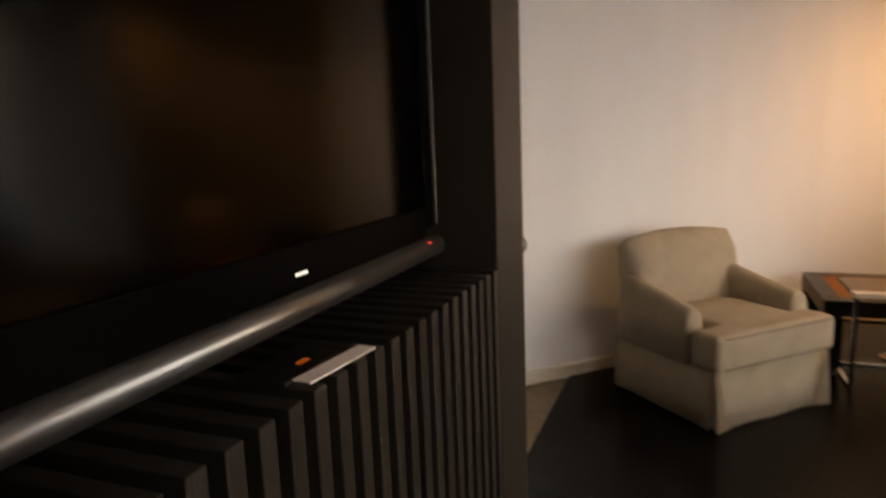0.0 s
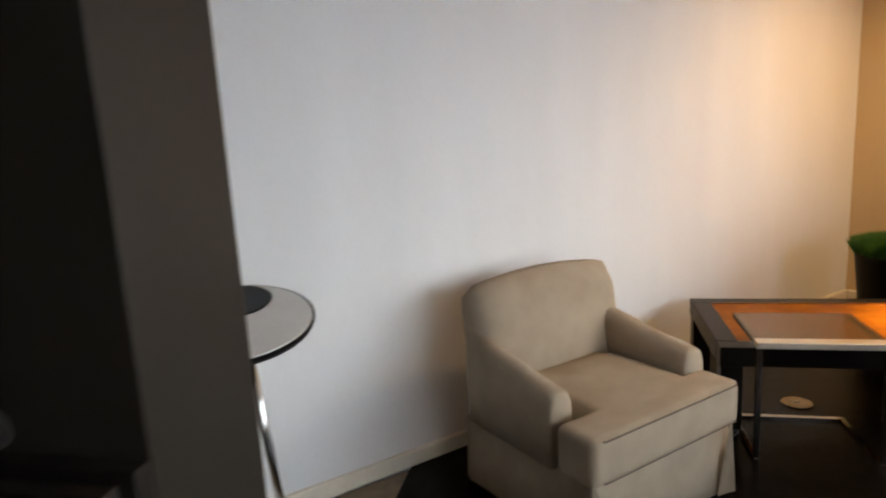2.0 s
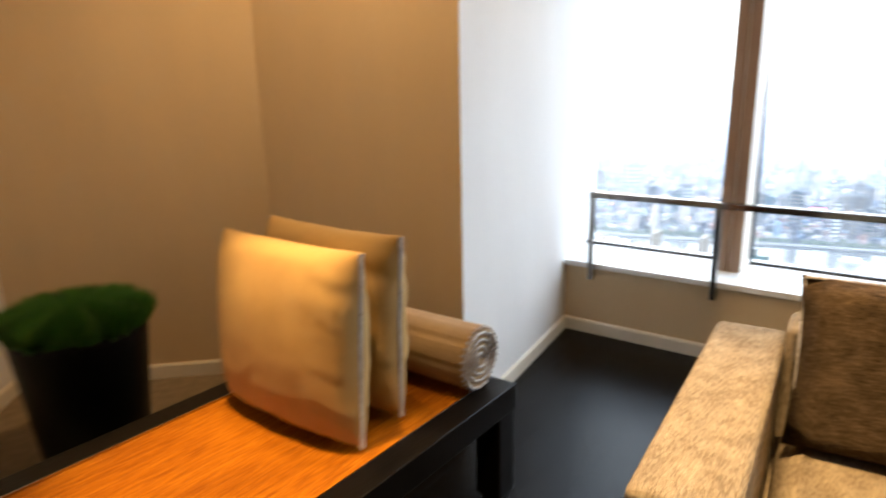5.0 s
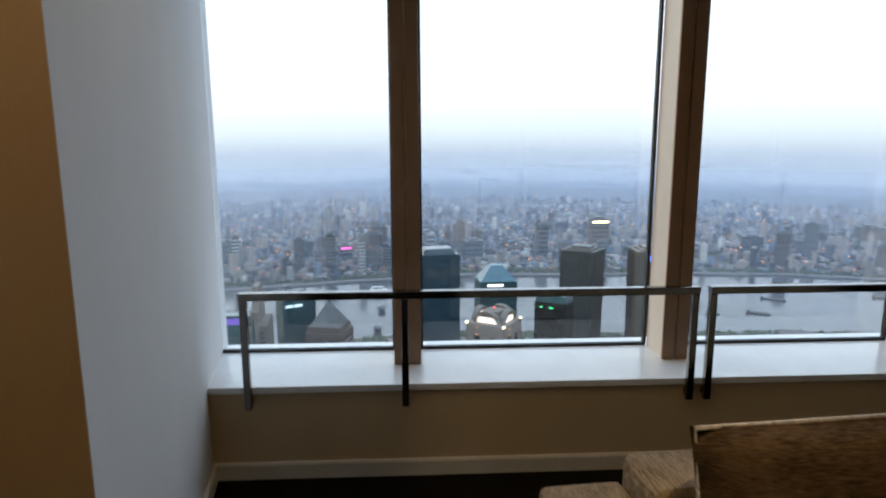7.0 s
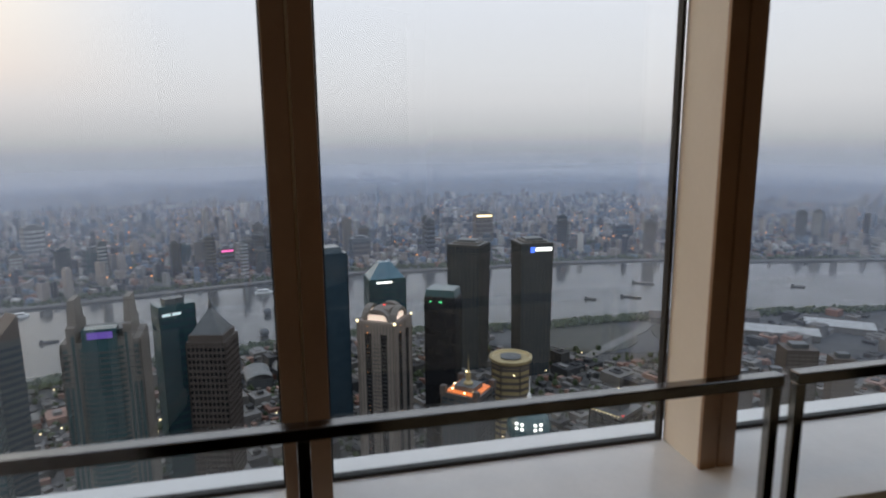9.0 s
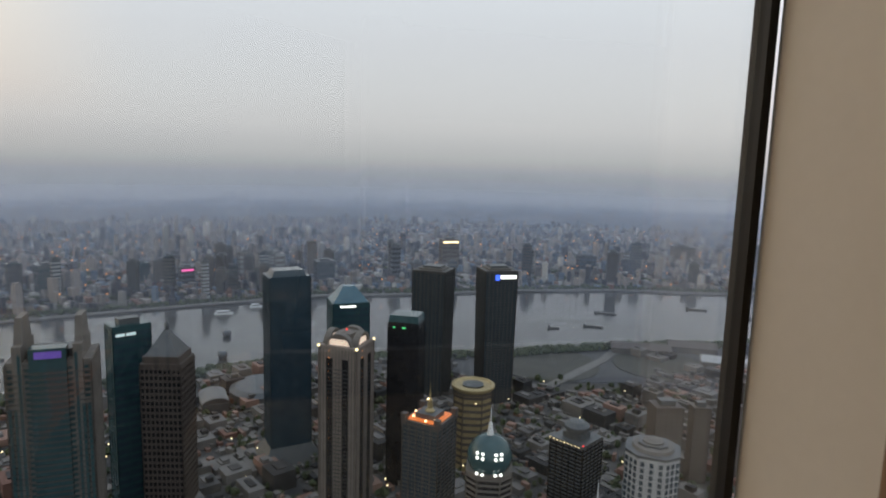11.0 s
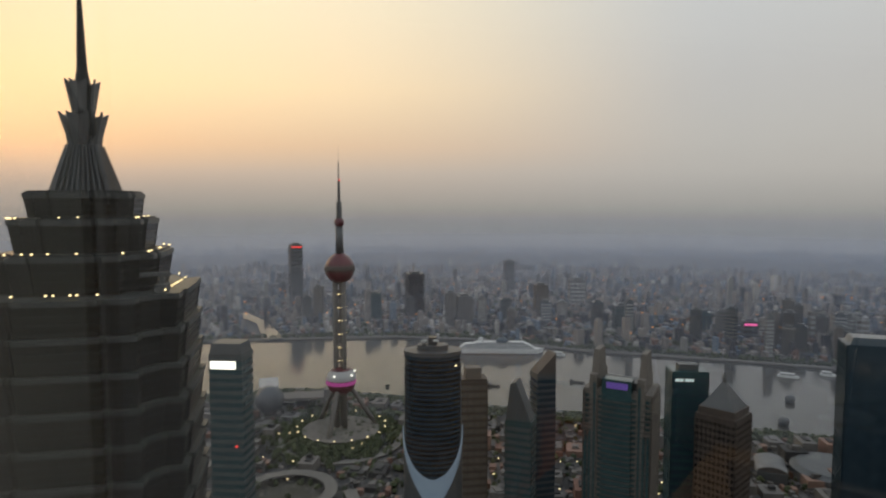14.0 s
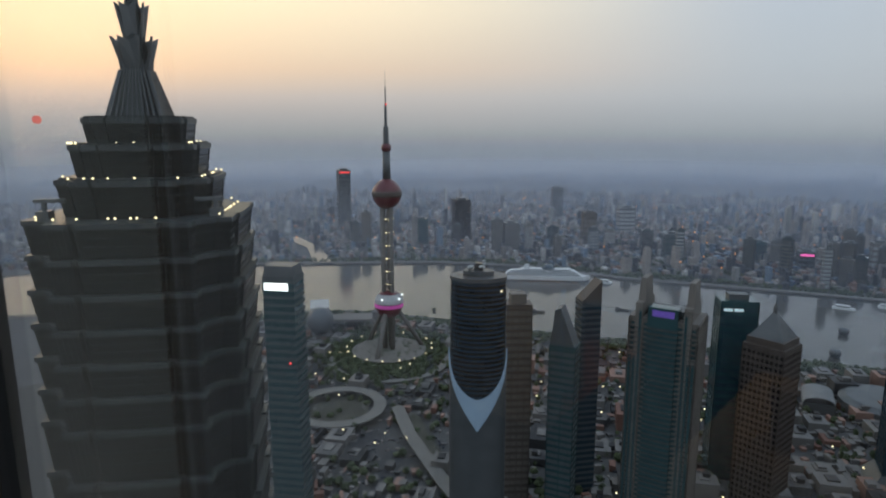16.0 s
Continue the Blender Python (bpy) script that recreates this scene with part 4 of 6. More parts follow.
# low blocks, lots and cars on the near bank
KEEP = [(-48.5, 965, 110), (-43.6, 790, 75), (-51, 690, 60), (-118, 1150, 150), (-112, 1080, 80)]
low, low_red, low_pale, cars = [], [], [], []
GA = radians(24)
for iu in range(-34, 35):
    for iv in range(-34, 35):
        if iu % 4 == 0 or iv % 5 == 0:
            continue
        u, v = iu * 38.0 + rnd.uniform(-3, 3), iv * 33.0 + rnd.uniform(-3, 3)
        x, y = EX + 800 + u * math.cos(GA) - v * math.sin(GA), EY + u * math.sin(GA) + v * math.cos(GA)
        d = math.hypot(x - EX, y - EY)
        az = -math.degrees(math.atan2(x - EX, y - EY))
        if not (-142 < az < -32 and 380 < d < near_edge(az) - 50) or rnd.random() < 0.22:
            continue
        if any((Vector((x, y)) - pol(a, e)).length < r for a, e, r in KEEP):
            continue
        h = rnd.choice((5, 7, 9, 12, 15, 22))
        w_, d_ = rnd.uniform(10, 18), rnd.uniform(8, 15)
        lot = rnd.random()
        (low_red if lot < 0.14 else low_pale if lot < 0.30 else low).append((x, y, w_, d_, GA, GZ, GZ + h))
        low.append((x + 1, y, w_ * 0.5, d_ * 0.4, GA, GZ + h, GZ + h + 1.6))
        if rnd.random() < 0.6:
            low.append((x + rnd.uniform(-4, 4), y + rnd.uniform(-4, 4), rnd.uniform(2, 6), rnd.uniform(2, 5), GA, GZ + h, GZ + h + rnd.uniform(3, 6)))
clutter = {"red": [], "pale": [], "grey": []}
for k in range(5200):
    az, d = rnd.uniform(-141, -33), 400 + 760 * rnd.random() ** 0.7
    p = pol(az, d)
    if d > near_edge(az) - 40 or any((p - pol(a, e)).length < r for a, e, r in KEEP):
        continue
    kind = rnd.choice(("red", "pale", "pale", "grey", "grey"))
    clutter[kind].append((p.x, p.y, rnd.uniform(1.5, 8), rnd.uniform(1.5, 5), GA + rnd.choice((0, 0, 0.4)), GZ, GZ + rnd.uniform(1.5, 9)))
low_red += clutter["red"]
low_pale += clutter["pale"]
low += clutter["grey"]
stuff("near_red_roofs", low_red, C_RED, "low buildings with reddish roofs between the towers", "buildings")
stuff("near_pale_roofs", low_pale, C_CONC, "low buildings with pale roofs between the towers", "buildings")
stuff("near_low_blocks", low, C_LOW, "flat-roofed low buildings between the towers", "buildings")
for k in range(1600):
    az = rnd.choice((rnd.uniform(-47, -41), rnd.uniform(-58, -46), rnd.uniform(-95, -60), rnd.uniform(-130, -95)))
    p = pol(az, rnd.uniform(480, 1040))
    cars.append((p.x, p.y, 2.2, 0.95, radians(az) + rnd.choice((0.2, 1.77)), GZ + 0.3, GZ + 1.9))
stuff("street_cars", cars, C_FAR, "small cars on the streets far below", "cars")


def clump(co, fa, x, y, z, r, h, rr):
    i, n = len(co), 6
    co.append((x, y, z + h))
    for lv, (k, q) in enumerate(((0.62, 0.86), (1.0, 0.5), (0.7, 0.12))):
        for j in range(n):
            a = 2 * math.pi * j / n + lv * 0.5 + rr.random() * 0.4
            f = k * r * rr.uniform(0.75, 1.2)
            co.append((x + f * math.cos(a), y + f * math.sin(a), z + h * q * rr.uniform(0.85, 1.1)))
    for j in range(n):
        fa.append((i, i + 1 + j, i + 1 + (j + 1) % n))
        for lv in range(2):
            a, b = i + 1 + lv * n, i + 1 + (lv + 1) * n
            fa.append((a + j, b + j, b + (j + 1) % n, a + (j + 1) % n))


co, fa = [], []
for k in range(6500):
    q = rnd.random()
    if q < 0.40:
        az = rnd.uniform(-140, -36)
        d = near_edge(az) - rnd.uniform(14, 55)
    elif q < 0.60:
        az, d = -48.5 + rnd.gauss(0, 3.2), 1010 + rnd.gauss(0, 60)
    elif q < 0.75:
        az = rnd.uniform(-140, -36)
        d = far_edge(az) + rnd.uniform(20, 60)
    else:
        az, d = rnd.uniform(-135, -38), rnd.uniform(470, 1050)
    p = pol(az, d)
    clump(co, fa, p.x, p.y, GZ + 1.0, rnd.uniform(2.5, 6.0), rnd.uniform(5, 11), rnd)
me = bpy.data.meshes.new("trees")
me.from_pydata(co, [], fa)
me.materials.append(C_TREE)
tagged(new("park_trees", me), "dark green clumps of trees along the river and streets", "trees", kind="stuff")

# streets and plazas


def street(name, pts, w, z, mat, label, category="road"):
    bm = bmesh.new()
    prev = None
    ps = [pol(*q) for q in pts]
    for k, p in enumerate(ps):
        d = (ps[min(k + 1, len(ps) - 1)] - ps[max(k - 1, 0)]).normalized()
        n = Vector((-d.y, d.x)) * w / 2
        cur = [bm.verts.new((*(p - n), z)), bm.verts.new((*(p + n), z)), bm.verts.new((*(p + n), z - 1.2)), bm.verts.new((*(p - n), z - 1.2))]
        if prev:
            for j in range(4):
                bm.faces.new((prev[j], prev[(j + 1) % 4], cur[(j + 1) % 4], cur[j]))
        prev = cur
    bmesh.ops.recalc_face_normals(bm, faces=bm.faces)
    return structure(name, bm, mat, label, category)


street("road_1", [(-38, 1080), (-42.5, 900), (-44.5, 770), (-48, 640), (-53, 470), (-60, 380)], 42, GZ + 0.8, C_ROAD, "wide asphalt avenue with traffic")
street("road_2", [(-35, 700), (-43.6, 735), (-50, 850), (-57, 960), (-66, 990), (-80, 985), (-100, 1000), (-125, 1100)], 26, GZ + 0.7, C_ROAD, "asphalt street along the towers")
street("road_3", [(-57, 960), (-62, 760), (-68, 600), (-80, 500)], 18, GZ + 0.6, C_ROAD, "asphalt street between the towers")
street("road_4", [(-83, 1000), (-88, 780), (-94, 640), (-110, 560), (-130, 600)], 24, GZ + 0.65, C_ROAD, "asphalt street between the towers")
street("road_5", [(-112, 900), (-116, 1000), (-121, 1180), (-122.5, 1290)], 18, GZ + 1.5, C_PAVE, "pale walkway across the riverside park", "path")
street("elevated_walkway", [(-49.2, 775), (-50.3, 700), (-52.0, 640), (-54.0, 585), (-56.5, 540)], 16, GZ + 9, C_PAVE, "curving pale elevated walkway", "walkway")
street("garden_strip", [(-50.4, 760), (-51.6, 690), (-53.2, 640)], 20, GZ + 5, C_LAWN, "strip of planted roof garden", "lawn")


def disc_plate(name, az, d, r0, r1, z, mat, label, category):
    p = pol(az, d)
    prof = [(r0, z - 1.0), (r1, z - 1.0), (r1, z), (r0, z)] if r0 else [(0.0, z), (r1, z), (r1, z - 1.0), (0.0, z - 1.0)]
    bm = bmesh.new()
    n = 64
    rings = [[bm.verts.new((p.x + max(r, 0.01) * math.cos(2 * math.pi * k / n), p.y + max(r, 0.01) * math.sin(2 * math.pi * k / n), zz)) for k in range(n)] for r, zz in prof]
    for a, b in zip(rings, rings[1:] + rings[:1]):
        for k in range(n):
            bm.faces.new((a[k], a[(k + 1) % n], b[(k + 1) % n], b[k]))
    bmesh.ops.recalc_face_normals(bm, faces=bm.faces)
    return structure(name, bm, mat, label, category)


disc_plate("roundabout_ring", -43.6, 785, 46, 62, GZ + 10, C_PAVE, "round pale pedestrian ring bridge", "walkway")
disc_plate("roundabout_lawn", -43.6, 785, 0, 40, GZ + 1.6, C_LAWN, "round planted traffic island", "lawn")
disc_plate("tower_plaza", -48.5, 962, 0, 112, GZ + 1.2, C_ROAD, "dark round plaza under the television tower", "plaza")
disc_plate("tower_plaza_ring", -48.5, 962, 84, 96, GZ + 4, C_PAVE, "pale ring walkway round the plaza", "walkway")
disc_plate("tower_podium", -48.5, 990, 0, 60, GZ + 10, C_CONC, "pale round podium of the television tower", "podium")
disc_plate("riverside_lawn", -116, 1130, 0, 95, GZ + 1.3, C_LAWN, "open riverside lawn", "lawn")
disc_plate("riverside_lawn_2", -126, 1190, 0, 85, GZ + 1.3, C_LAWN, "open riverside lawn", "lawn")


def lamp_balls(spots, r, mat, name, parent):
    bm = bmesh.new()
    for x, y, z in spots:
        b = bmesh.new()
        bmesh.ops.create_icosphere(b, subdivisions=1, radius=r)
        bmesh.ops.translate(b, vec=(x, y, z), verts=b.verts)
        merge(bm, b)
    return tagged(part(name, bm, mat, parent), kind="stuff")


def rect(w, d):
    return [(-w / 2, -d / 2), (w / 2, -d / 2), (w / 2, d / 2), (-w / 2, d / 2)]


def tower(name, label, az0, az1, el, d, body, band, twist=18.0, depth=1.0, floor=9.0, piers=5, bands=True, top_scale=1.0, plan=None, drop=0.0, frame=None):
    """A tower that fills the compass angles az0..az1 at distance d with its roof at the elevation el. Returns it, its width and its roof height above its base."""
    mid = (az0 + az1) / 2
    silhouette = d * math.radians(abs(az1 - az0))
    tw = radians(abs(twist))
    w = silhouette / (math.cos(tw) + depth * math.sin(tw)) if plan is None else silhouette
    h = top_z(el, d) - GZ - drop
    p = pol(mid, d)
    t = thing(name, label, "tower", pose(p.x, p.y, GZ, 0, 0, mid + twist))
    pts = rect(w, w * depth) if plan is None else [(x * w, y * w) for x, y in plan]
    part("body", prism(pts, 0, h, top_scale=top_scale), body, t)
    if bands:
        b = bmesh.new()
        n = int(h / floor)
        for k in range(1, n + 1):
            z = h - (k - 0.5) * floor
            s = (1 + (top_scale - 1) * z / h) * 1.006 + 0.3 / w
            prism([(x * s, y * s) for x, y in pts], z, z + floor * 0.42, b)
        tagged(part("floor_bands", b, band, t), kind="stuff")
    if piers:
        b = bmesh.new()
        n = len(pts)
        for i in range(n):
            q, r = Vector(pts[i]), Vector(pts[(i + 1) % n])
            cnt = piers if n == 4 else 1
            for k in range(cnt + 1):
                c = q.lerp(r, k / cnt)
                s = 0.016 * w
                bx = [(c.x - s, c.y - s), (c.x + s, c.y - s), (c.x + s, c.y + s), (c.x - s, c.y + s)]
                lo = [b.verts.new((x, y, 0)) for x, y in bx]
                hi = [b.verts.new((c.x * top_scale + (x - c.x), c.y * top_scale + (y - c.y), h + 0.5)) for x, y in bx]
                for j in range(4):
                    b.faces.new((lo[j], lo[(j + 1) % 4], hi[(j + 1) % 4], hi[j]))
                b.faces.new(hi)
        tagged(part("piers", b, frame or band, t), kind="stuff")
    rim = prism([(x * top_scale * 1.012, y * top_scale * 1.012) for x, y in pts], h, h + 2.5)
    part("parapet", rim, band, t)
    part("roof_plant", prism([(x * top_scale * 0.55, y * top_scale * 0.5) for x, y in pts], h + 2.5, h + 8), C_GREY, t)
    return t, w, h


OVAL = [(0.5 * math.cos(2 * math.pi * k / 32), 0.36 * math.sin(2 * math.pi * k / 32)) for k in range(32)]
OCT = [(-0.5, -0.25), (-0.25, -0.5), (0.25, -0.5), (0.5, -0.25), (0.5, 0.25), (0.25, 0.5), (-0.25, 0.5), (-0.5, 0.25)]

# striped bank tower with the white sign
t, w, h = tower("striped_bank_tower", "slim grey office tower with dark stripes and a white sign", -37.3, -40.9, -12.9, 520, C_TEAL, C_GREY, -24, 0.8, 6.5, 0)
part("sloped_crown", shifted(prism(rect(w * 0.98, w * 0.76), 0, 8, top_scale=0.9), Matrix.Translation((0, 0, h + 2.4))), C_GREY, t)
part("lit_sign", box(-w * 0.44, w * 0.32, -w * 0.44, -w * 0.415, h - 9, h - 3), L_WHITE, t, "white lit sign")
lamp_balls([(w * 0.3, -w * 0.44, h - 70)], 1.2, L_RED, "warning_light", t)

# oval tower with the pale blue swoosh
t, w, h = tower("oval_dark_tower", "dark oval glass tower above a pale blue curved band", -54.3, -59.5, -13.6, 500, C_BLACK, C_DARKGLASS, 0, 1.0, 3.9, 0, True, 1.0, OVAL)
part("top_ring", shifted(prism([(x * w * 1.02, y * w * 1.02) for x, y in OVAL], 0, 3), Matrix.Translation((0, 0, h + 1))), C_GREY, t)
band, front = bmesh.new(), bmesh.new()
n = 32
for bm_, kx, ky, edges_ in ((band, 0.535, 0.395, lambda u: (h - 62 - 62 * (1 - abs(u)) ** 0.9, h - 58 - 38 * (1 - abs(u) ** 1.7))), (front, 0.522, 0.382, lambda u: (0.0, h - 61 - 62 * (1 - abs(u)) ** 0.9))):
    prev = None
    for k in range(n + 1):
        a = math.pi + math.pi * k / n
        lo_z, hi_z = edges_(2 * k / n - 1)
        x, y = kx * w * math.cos(a), ky * w * math.sin(a)
        cur = [bm_.verts.new((x, y, lo_z)), bm_.verts.new((x, y, hi_z)), bm_.verts.new((x * 0.965, y * 0.965, hi_z)), bm_.verts.new((x * 0.965, y * 0.965, lo_z))]
        if prev:
            for j in range(4):
                bm_.faces.new((prev[j], prev[(j + 1) % 4], cur[(j + 1) % 4], cur[j]))
        prev = cur
    bmesh.ops.recalc_face_normals(bm_, faces=bm_.faces)
part("curved_band", band, C_BLUEBAND, t, "pale blue curved facade band")
part("lower_front", front, C_GREY, t)
lamp_balls([(w * 0.46 * math.cos(a), w * 0.40 * math.sin(a), h - 7) for a in (3.3, 3.5, 5.9, 6.05, 5.75)], 1.1, L_WARM, "crown_lights", t)
for dx in (-0.14, 0.05):
    part("dish", shifted(lathe([(0.0, 0.0), (2.2, 0.6), (3.4, 2.0), (3.2, 2.2), (0.0, 0.4)], 16), Matrix.Translation((dx * w, -2, h + 9)) @ pose(0, 0, 0, -40, 0, 20)), C_SHIP, t)
part("roof_house", prism(rect(w * 0.2, w * 0.2), h + 3, h + 14, top_scale=0.6), C_BLACK, t)

t, w, h = tower("stone_slab_tower", "tall beige stone slab tower behind the oval tower", -59.2, -61.9, -15.8, 590, C_STONE, C_BROWN, 10, 0.7, 7.0, 4)
part("upper_block", prism(rect(w * 0.6, w * 0.45), h, h + 12), C_STONE, t)
# slim glass tower with a wedge top
t, w, h = tower("wedge_glass_tower", "slim grey-green glass tower with a sharp wedge top", -63.6, -66.4, -19.2, 540, C_GREY, C_TEAL, -14, 0.8, 6.0, 2)
b = bmesh.new()
v = [b.verts.new(c) for c in ((-w / 2, -w * .4, h), (w / 2, -w * .4, h), (w / 2, w * .4, h), (-w / 2, w * .4, h), (-w * .32, -w * .4, h + 34), (-w * .10, -w * .4, h + 36), (-w * .12, w * .3, h + 36), (-w * .32, w * .3, h + 34))]
for q in ((0, 1, 5, 4), (1, 2, 6, 5), (2, 3, 7, 6), (3, 0, 4, 7), (4, 5, 6, 7)):
    b.faces.new([v[i] for i in q])
part("wedge_crown", b, C_GREY, t)
t, w, h = tower("curved_edge_tower", "dark glass tower with a slanted copper-lit top", -65.8, -68.1, -15.2, 610, C_DARKGLASS, C_GREY, 24, 0.9, 6.0, 0)
b = bmesh.new()
v = [b.verts.new(c) for c in ((-w / 2, -w * .45, h), (w / 2, -w * .45, h), (w / 2, w * .45, h), (-w / 2, w * .45, h), (w * .5, -w * .45, h + 22), (w * .5, w * .45, h + 22), (-w * .5, -w * .45, h + 3), (-w * .5, w * .45, h + 3))]
for q in ((0, 1, 4, 6), (1, 2, 5, 4), (2, 3, 7, 5), (3, 0, 6, 7), (6, 4, 5, 7)):
    b.faces.new([v[i] for i in q])
part("slanted_crown", b, C_BROWN, t)
# twin-fin tower with the violet sign
t, w, h = tower("twin_fin_tower", "broad stone and green glass tower with two roof fins", -70.7, -77.1, -16.0, 520, C_TEAL, C_STONE, -12, 0.7, 4.2, 10, frame=C_STONE)
for x0, x1 in ((-0.50, -0.30), (0.30, 0.50)):
    xi, xo = (x1, x0) if x0 < 0 else (x0, x1)
    xm, a0 = xi + (xo - xi) * 0.55, min(x0, x1)
    part("corner_fin", box(min(xi, xm) * w, max(xi, xm) * w, -w * 0.38, w * 0.30, 0, h + 14), C_STONE, t)
    part("fin_shoulder", box(min(xm, xo) * w, max(xm, xo) * w, -w * 0.36, w * 0.28, 0, h - 26), C_STONE, t)
    part("fin_crown", prism([(min(xi, xm) * w, -w * 0.25), (max(xi, xm) * w, -w * 0.25), (max(xi, xm) * w, w * 0.2), (min(xi, xm) * w, w * 0.2)], h + 14, h + 32, top_scale=0.75), C_STONE, t)
    for k in range(3):
        xs = x0 + (x1 - x0) * (k + 0.5) / 3
        part("window_strip", box(xs * w - 0.018 * w, xs * w + 0.018 * w, -w * 0.387, -w * 0.34, 0, (h - 30) if abs(xs) > 0.39 else h + 8), C_TEAL, t)
part("glass_bay", box(-w * 0.22, w * 0.22, -w * 0.40, -w * 0.2, 0, h + 12), C_TEAL, t)
b = bmesh.new()
for k in range(int(h / 4.2)):
    add_box(b, -w * 0.225, w * 0.225, -w * 0.405, -w * 0.3, k * 4.2, k * 4.2 + 1.5)
    for x0, x1 in ((-0.505, -0.295), (0.295, 0.505)):
        add_box(b, x0 * w, x1 * w, -w * 0.389, -w * 0.3, k * 4.2, k * 4.2 + 0.8)
tagged(part("bay_bands", b, C_BANDGREY, t), kind="stuff")
part("violet_sign", box(-w * 0.15, w * 0.17, -w * 0.412, -w * 0.406, h + 5, h + 10), L_PURPLE, t, "violet lit sign")
# teal tower with an orange reflection
t, w, h = tower("teal_double_tower", "dark teal glass double tower near the river", -77.5, -80.9, -14.1, 690, C_DARKGLASS, C_TEAL, 16, 0.7, 8, 3)
part("sign", box(-w * 0.42, w * 0.1, -w * 0.36, -w * 0.352, h - 8, h - 5), L_DIM, t)
# tower with the pyramid roof
t, w, h = tower("pyramid_roof_tower", "brown granite tower with square windows and a pyramid roof", -80.0, -84.3, -17.3, 640, C_BLACK, C_BROWN, -22, 0.95, 6.2, 9, frame=C_BROWN)
part("upper_tier", prism(rect(w * 0.9, w * 0.86), h, h + 9), C_BROWN, t)
part("pyramid", prism(rect(w * 0.82, w * 0.78), h + 9, h + 31, top_scale=0.12), C_GREY, t)
part("spire", shifted(lathe([(2.0, 0), (2.2, 5), (0.8, 9), (0.0, 14)], 8), Matrix.Translation((0, 0, h + 30))), C_GREY, t)
# low riverside hall with a barrel roof
p = pol(-85.8, 930)
t = thing("barrel_roof_hall", "low white hall with a barrel roof by the river", "hall", pose(p.x, p.y, GZ, 0, 0, -80))
b = bmesh.new()
prev = None
for k in range(13):
    a = math.pi * k / 12
    cur = [b.verts.new((19 * math.cos(a), s * 26, 14 + 9 * math.sin(a))) for s in (-1, 1)]
    if prev:
        b.faces.new((prev[0], cur[0], cur[1], prev[1]))
    prev = cur
bmesh.ops.solidify(b, geom=list(b.faces), thickness=1.0)
part("roof", b, C_WHITE, t)
part("walls", box(-18, 18, -25, 25, 0, 14.5), C_GREY, t)
p = pol(-90.2, 960)
t = thing("round_riverside_hall", "low curved grey hall on the river bank", "hall", pose(p.x, p.y, GZ))
part("drum", lathe([(0, 0), (52, 0), (52, 15), (44, 20), (0, 22)], 40), C_GREY, t)
# big dark glass tower
t, w, h = tower("dark_glass_tower", "tall dark blue glass tower with a flared base", -90.1, -94.2, -10.7, 750, C_DARKGLASS, C_DARKGLASS, 14, 0.75, 8, 4, frame=C_DARKGLASS)
part("top_slope", prism(rect(w * 0.9, w * 0.6), h, h + 9, top_scale=0.8), C_DARKGLASS, t)
part("flared_base", prism(rect(w * 1.7, w * 1.3), 0, 22, top_scale=0.62), C_GREY, t)
# crown tower
t, w, h = tower("crown_top_tower", "stone tower with lit arched crown and dark window strips", -95.0, -100.0, -16.7, 630, C_STONE, C_PIER, -26, 1.0, 4.2, 12, bands=False, frame=C_PIER)
for a in range(4):
    for x in (-0.21, 0.21):
        g = box(x * w - 0.075 * w, x * w + 0.075 * w, -0.525 * w, -0.49 * w, 0, h - 10)
        part("window_strip", shifted(g, Matrix.Rotation(a * math.pi / 2, 4, "Z")), C_BLACK, t, "dark vertical window strip")
    g = bmesh.new()
    for k in range(int(h / 4.2) - 3):
        add_box(g, -0.29 * w, 0.29 * w, -0.527 * w, -0.5 * w, k * 4.2, k * 4.2 + 0.7)
    tagged(part("floor_bands", shifted(g, Matrix.Rotation(a * math.pi / 2, 4, "Z")), C_BANDGREY, t), kind="stuff")
for a in range(4):
    arch = bmesh.new()
    prev = None
    for k in range(11):
        q = math.pi * k / 10
        x, z = 0.36 * w * math.cos(q), 15 * math.sin(q)
        cur = [arch.verts.new((x, -0.30 * w, h + z)), arch.verts.new((x, -0.46 * w, h + z)), arch.verts.new((x * 0.86, -0.46 * w, h + z * 0.84)), arch.verts.new((x * 0.86, -0.30 * w, h + z * 0.84))]
        if prev:
            for j in range(4):
                arch.faces.new((prev[j], prev[(j + 1) % 4], cur[(j + 1) % 4], cur[j]))
        prev = cur
    bmesh.ops.recalc_face_normals(arch, faces=arch.faces)
    shifted(arch, Matrix.Rotation(a * math.pi / 2, 4, "Z"))
    part("crown_arch", arch, C_STONE, t)
    lit = box(-0.27 * w, 0.27 * w, -0.40 * w, -0.385 * w, h + 1.5, h + 8.5)
    shifted(lit, Matrix.Rotation(a * math.pi / 2, 4, "Z"))
    part("lit_window", lit, glowing("crown_glow_%d" % a, (1.0, 0.78, 0.62), 0.55), t, "lit arched crown window")
part("vault", prism(rect(w * 0.6, w * 0.6), h, h + 13, top_scale=0.7), C_STONE, t)
lamp_balls([(sx * w * 0.5, sy * w * 0.5, h + 2) for sx in (-1, 1) for sy in (-1, 1)], 1.6, L_WARM, "corner_lights", t)
lamp_balls([(-w * 0.22, -w * 0.515, z) for z in range(20, int(h), 7)] + [(w * 0.515, -w * 0.2, z) for z in range(20, int(h), 7)], 0.55, L_ORANGE, "facade_lights", t)
lamp_balls([(0, 0, h + 15)], 1.3, L_RED, "warning_light", t)
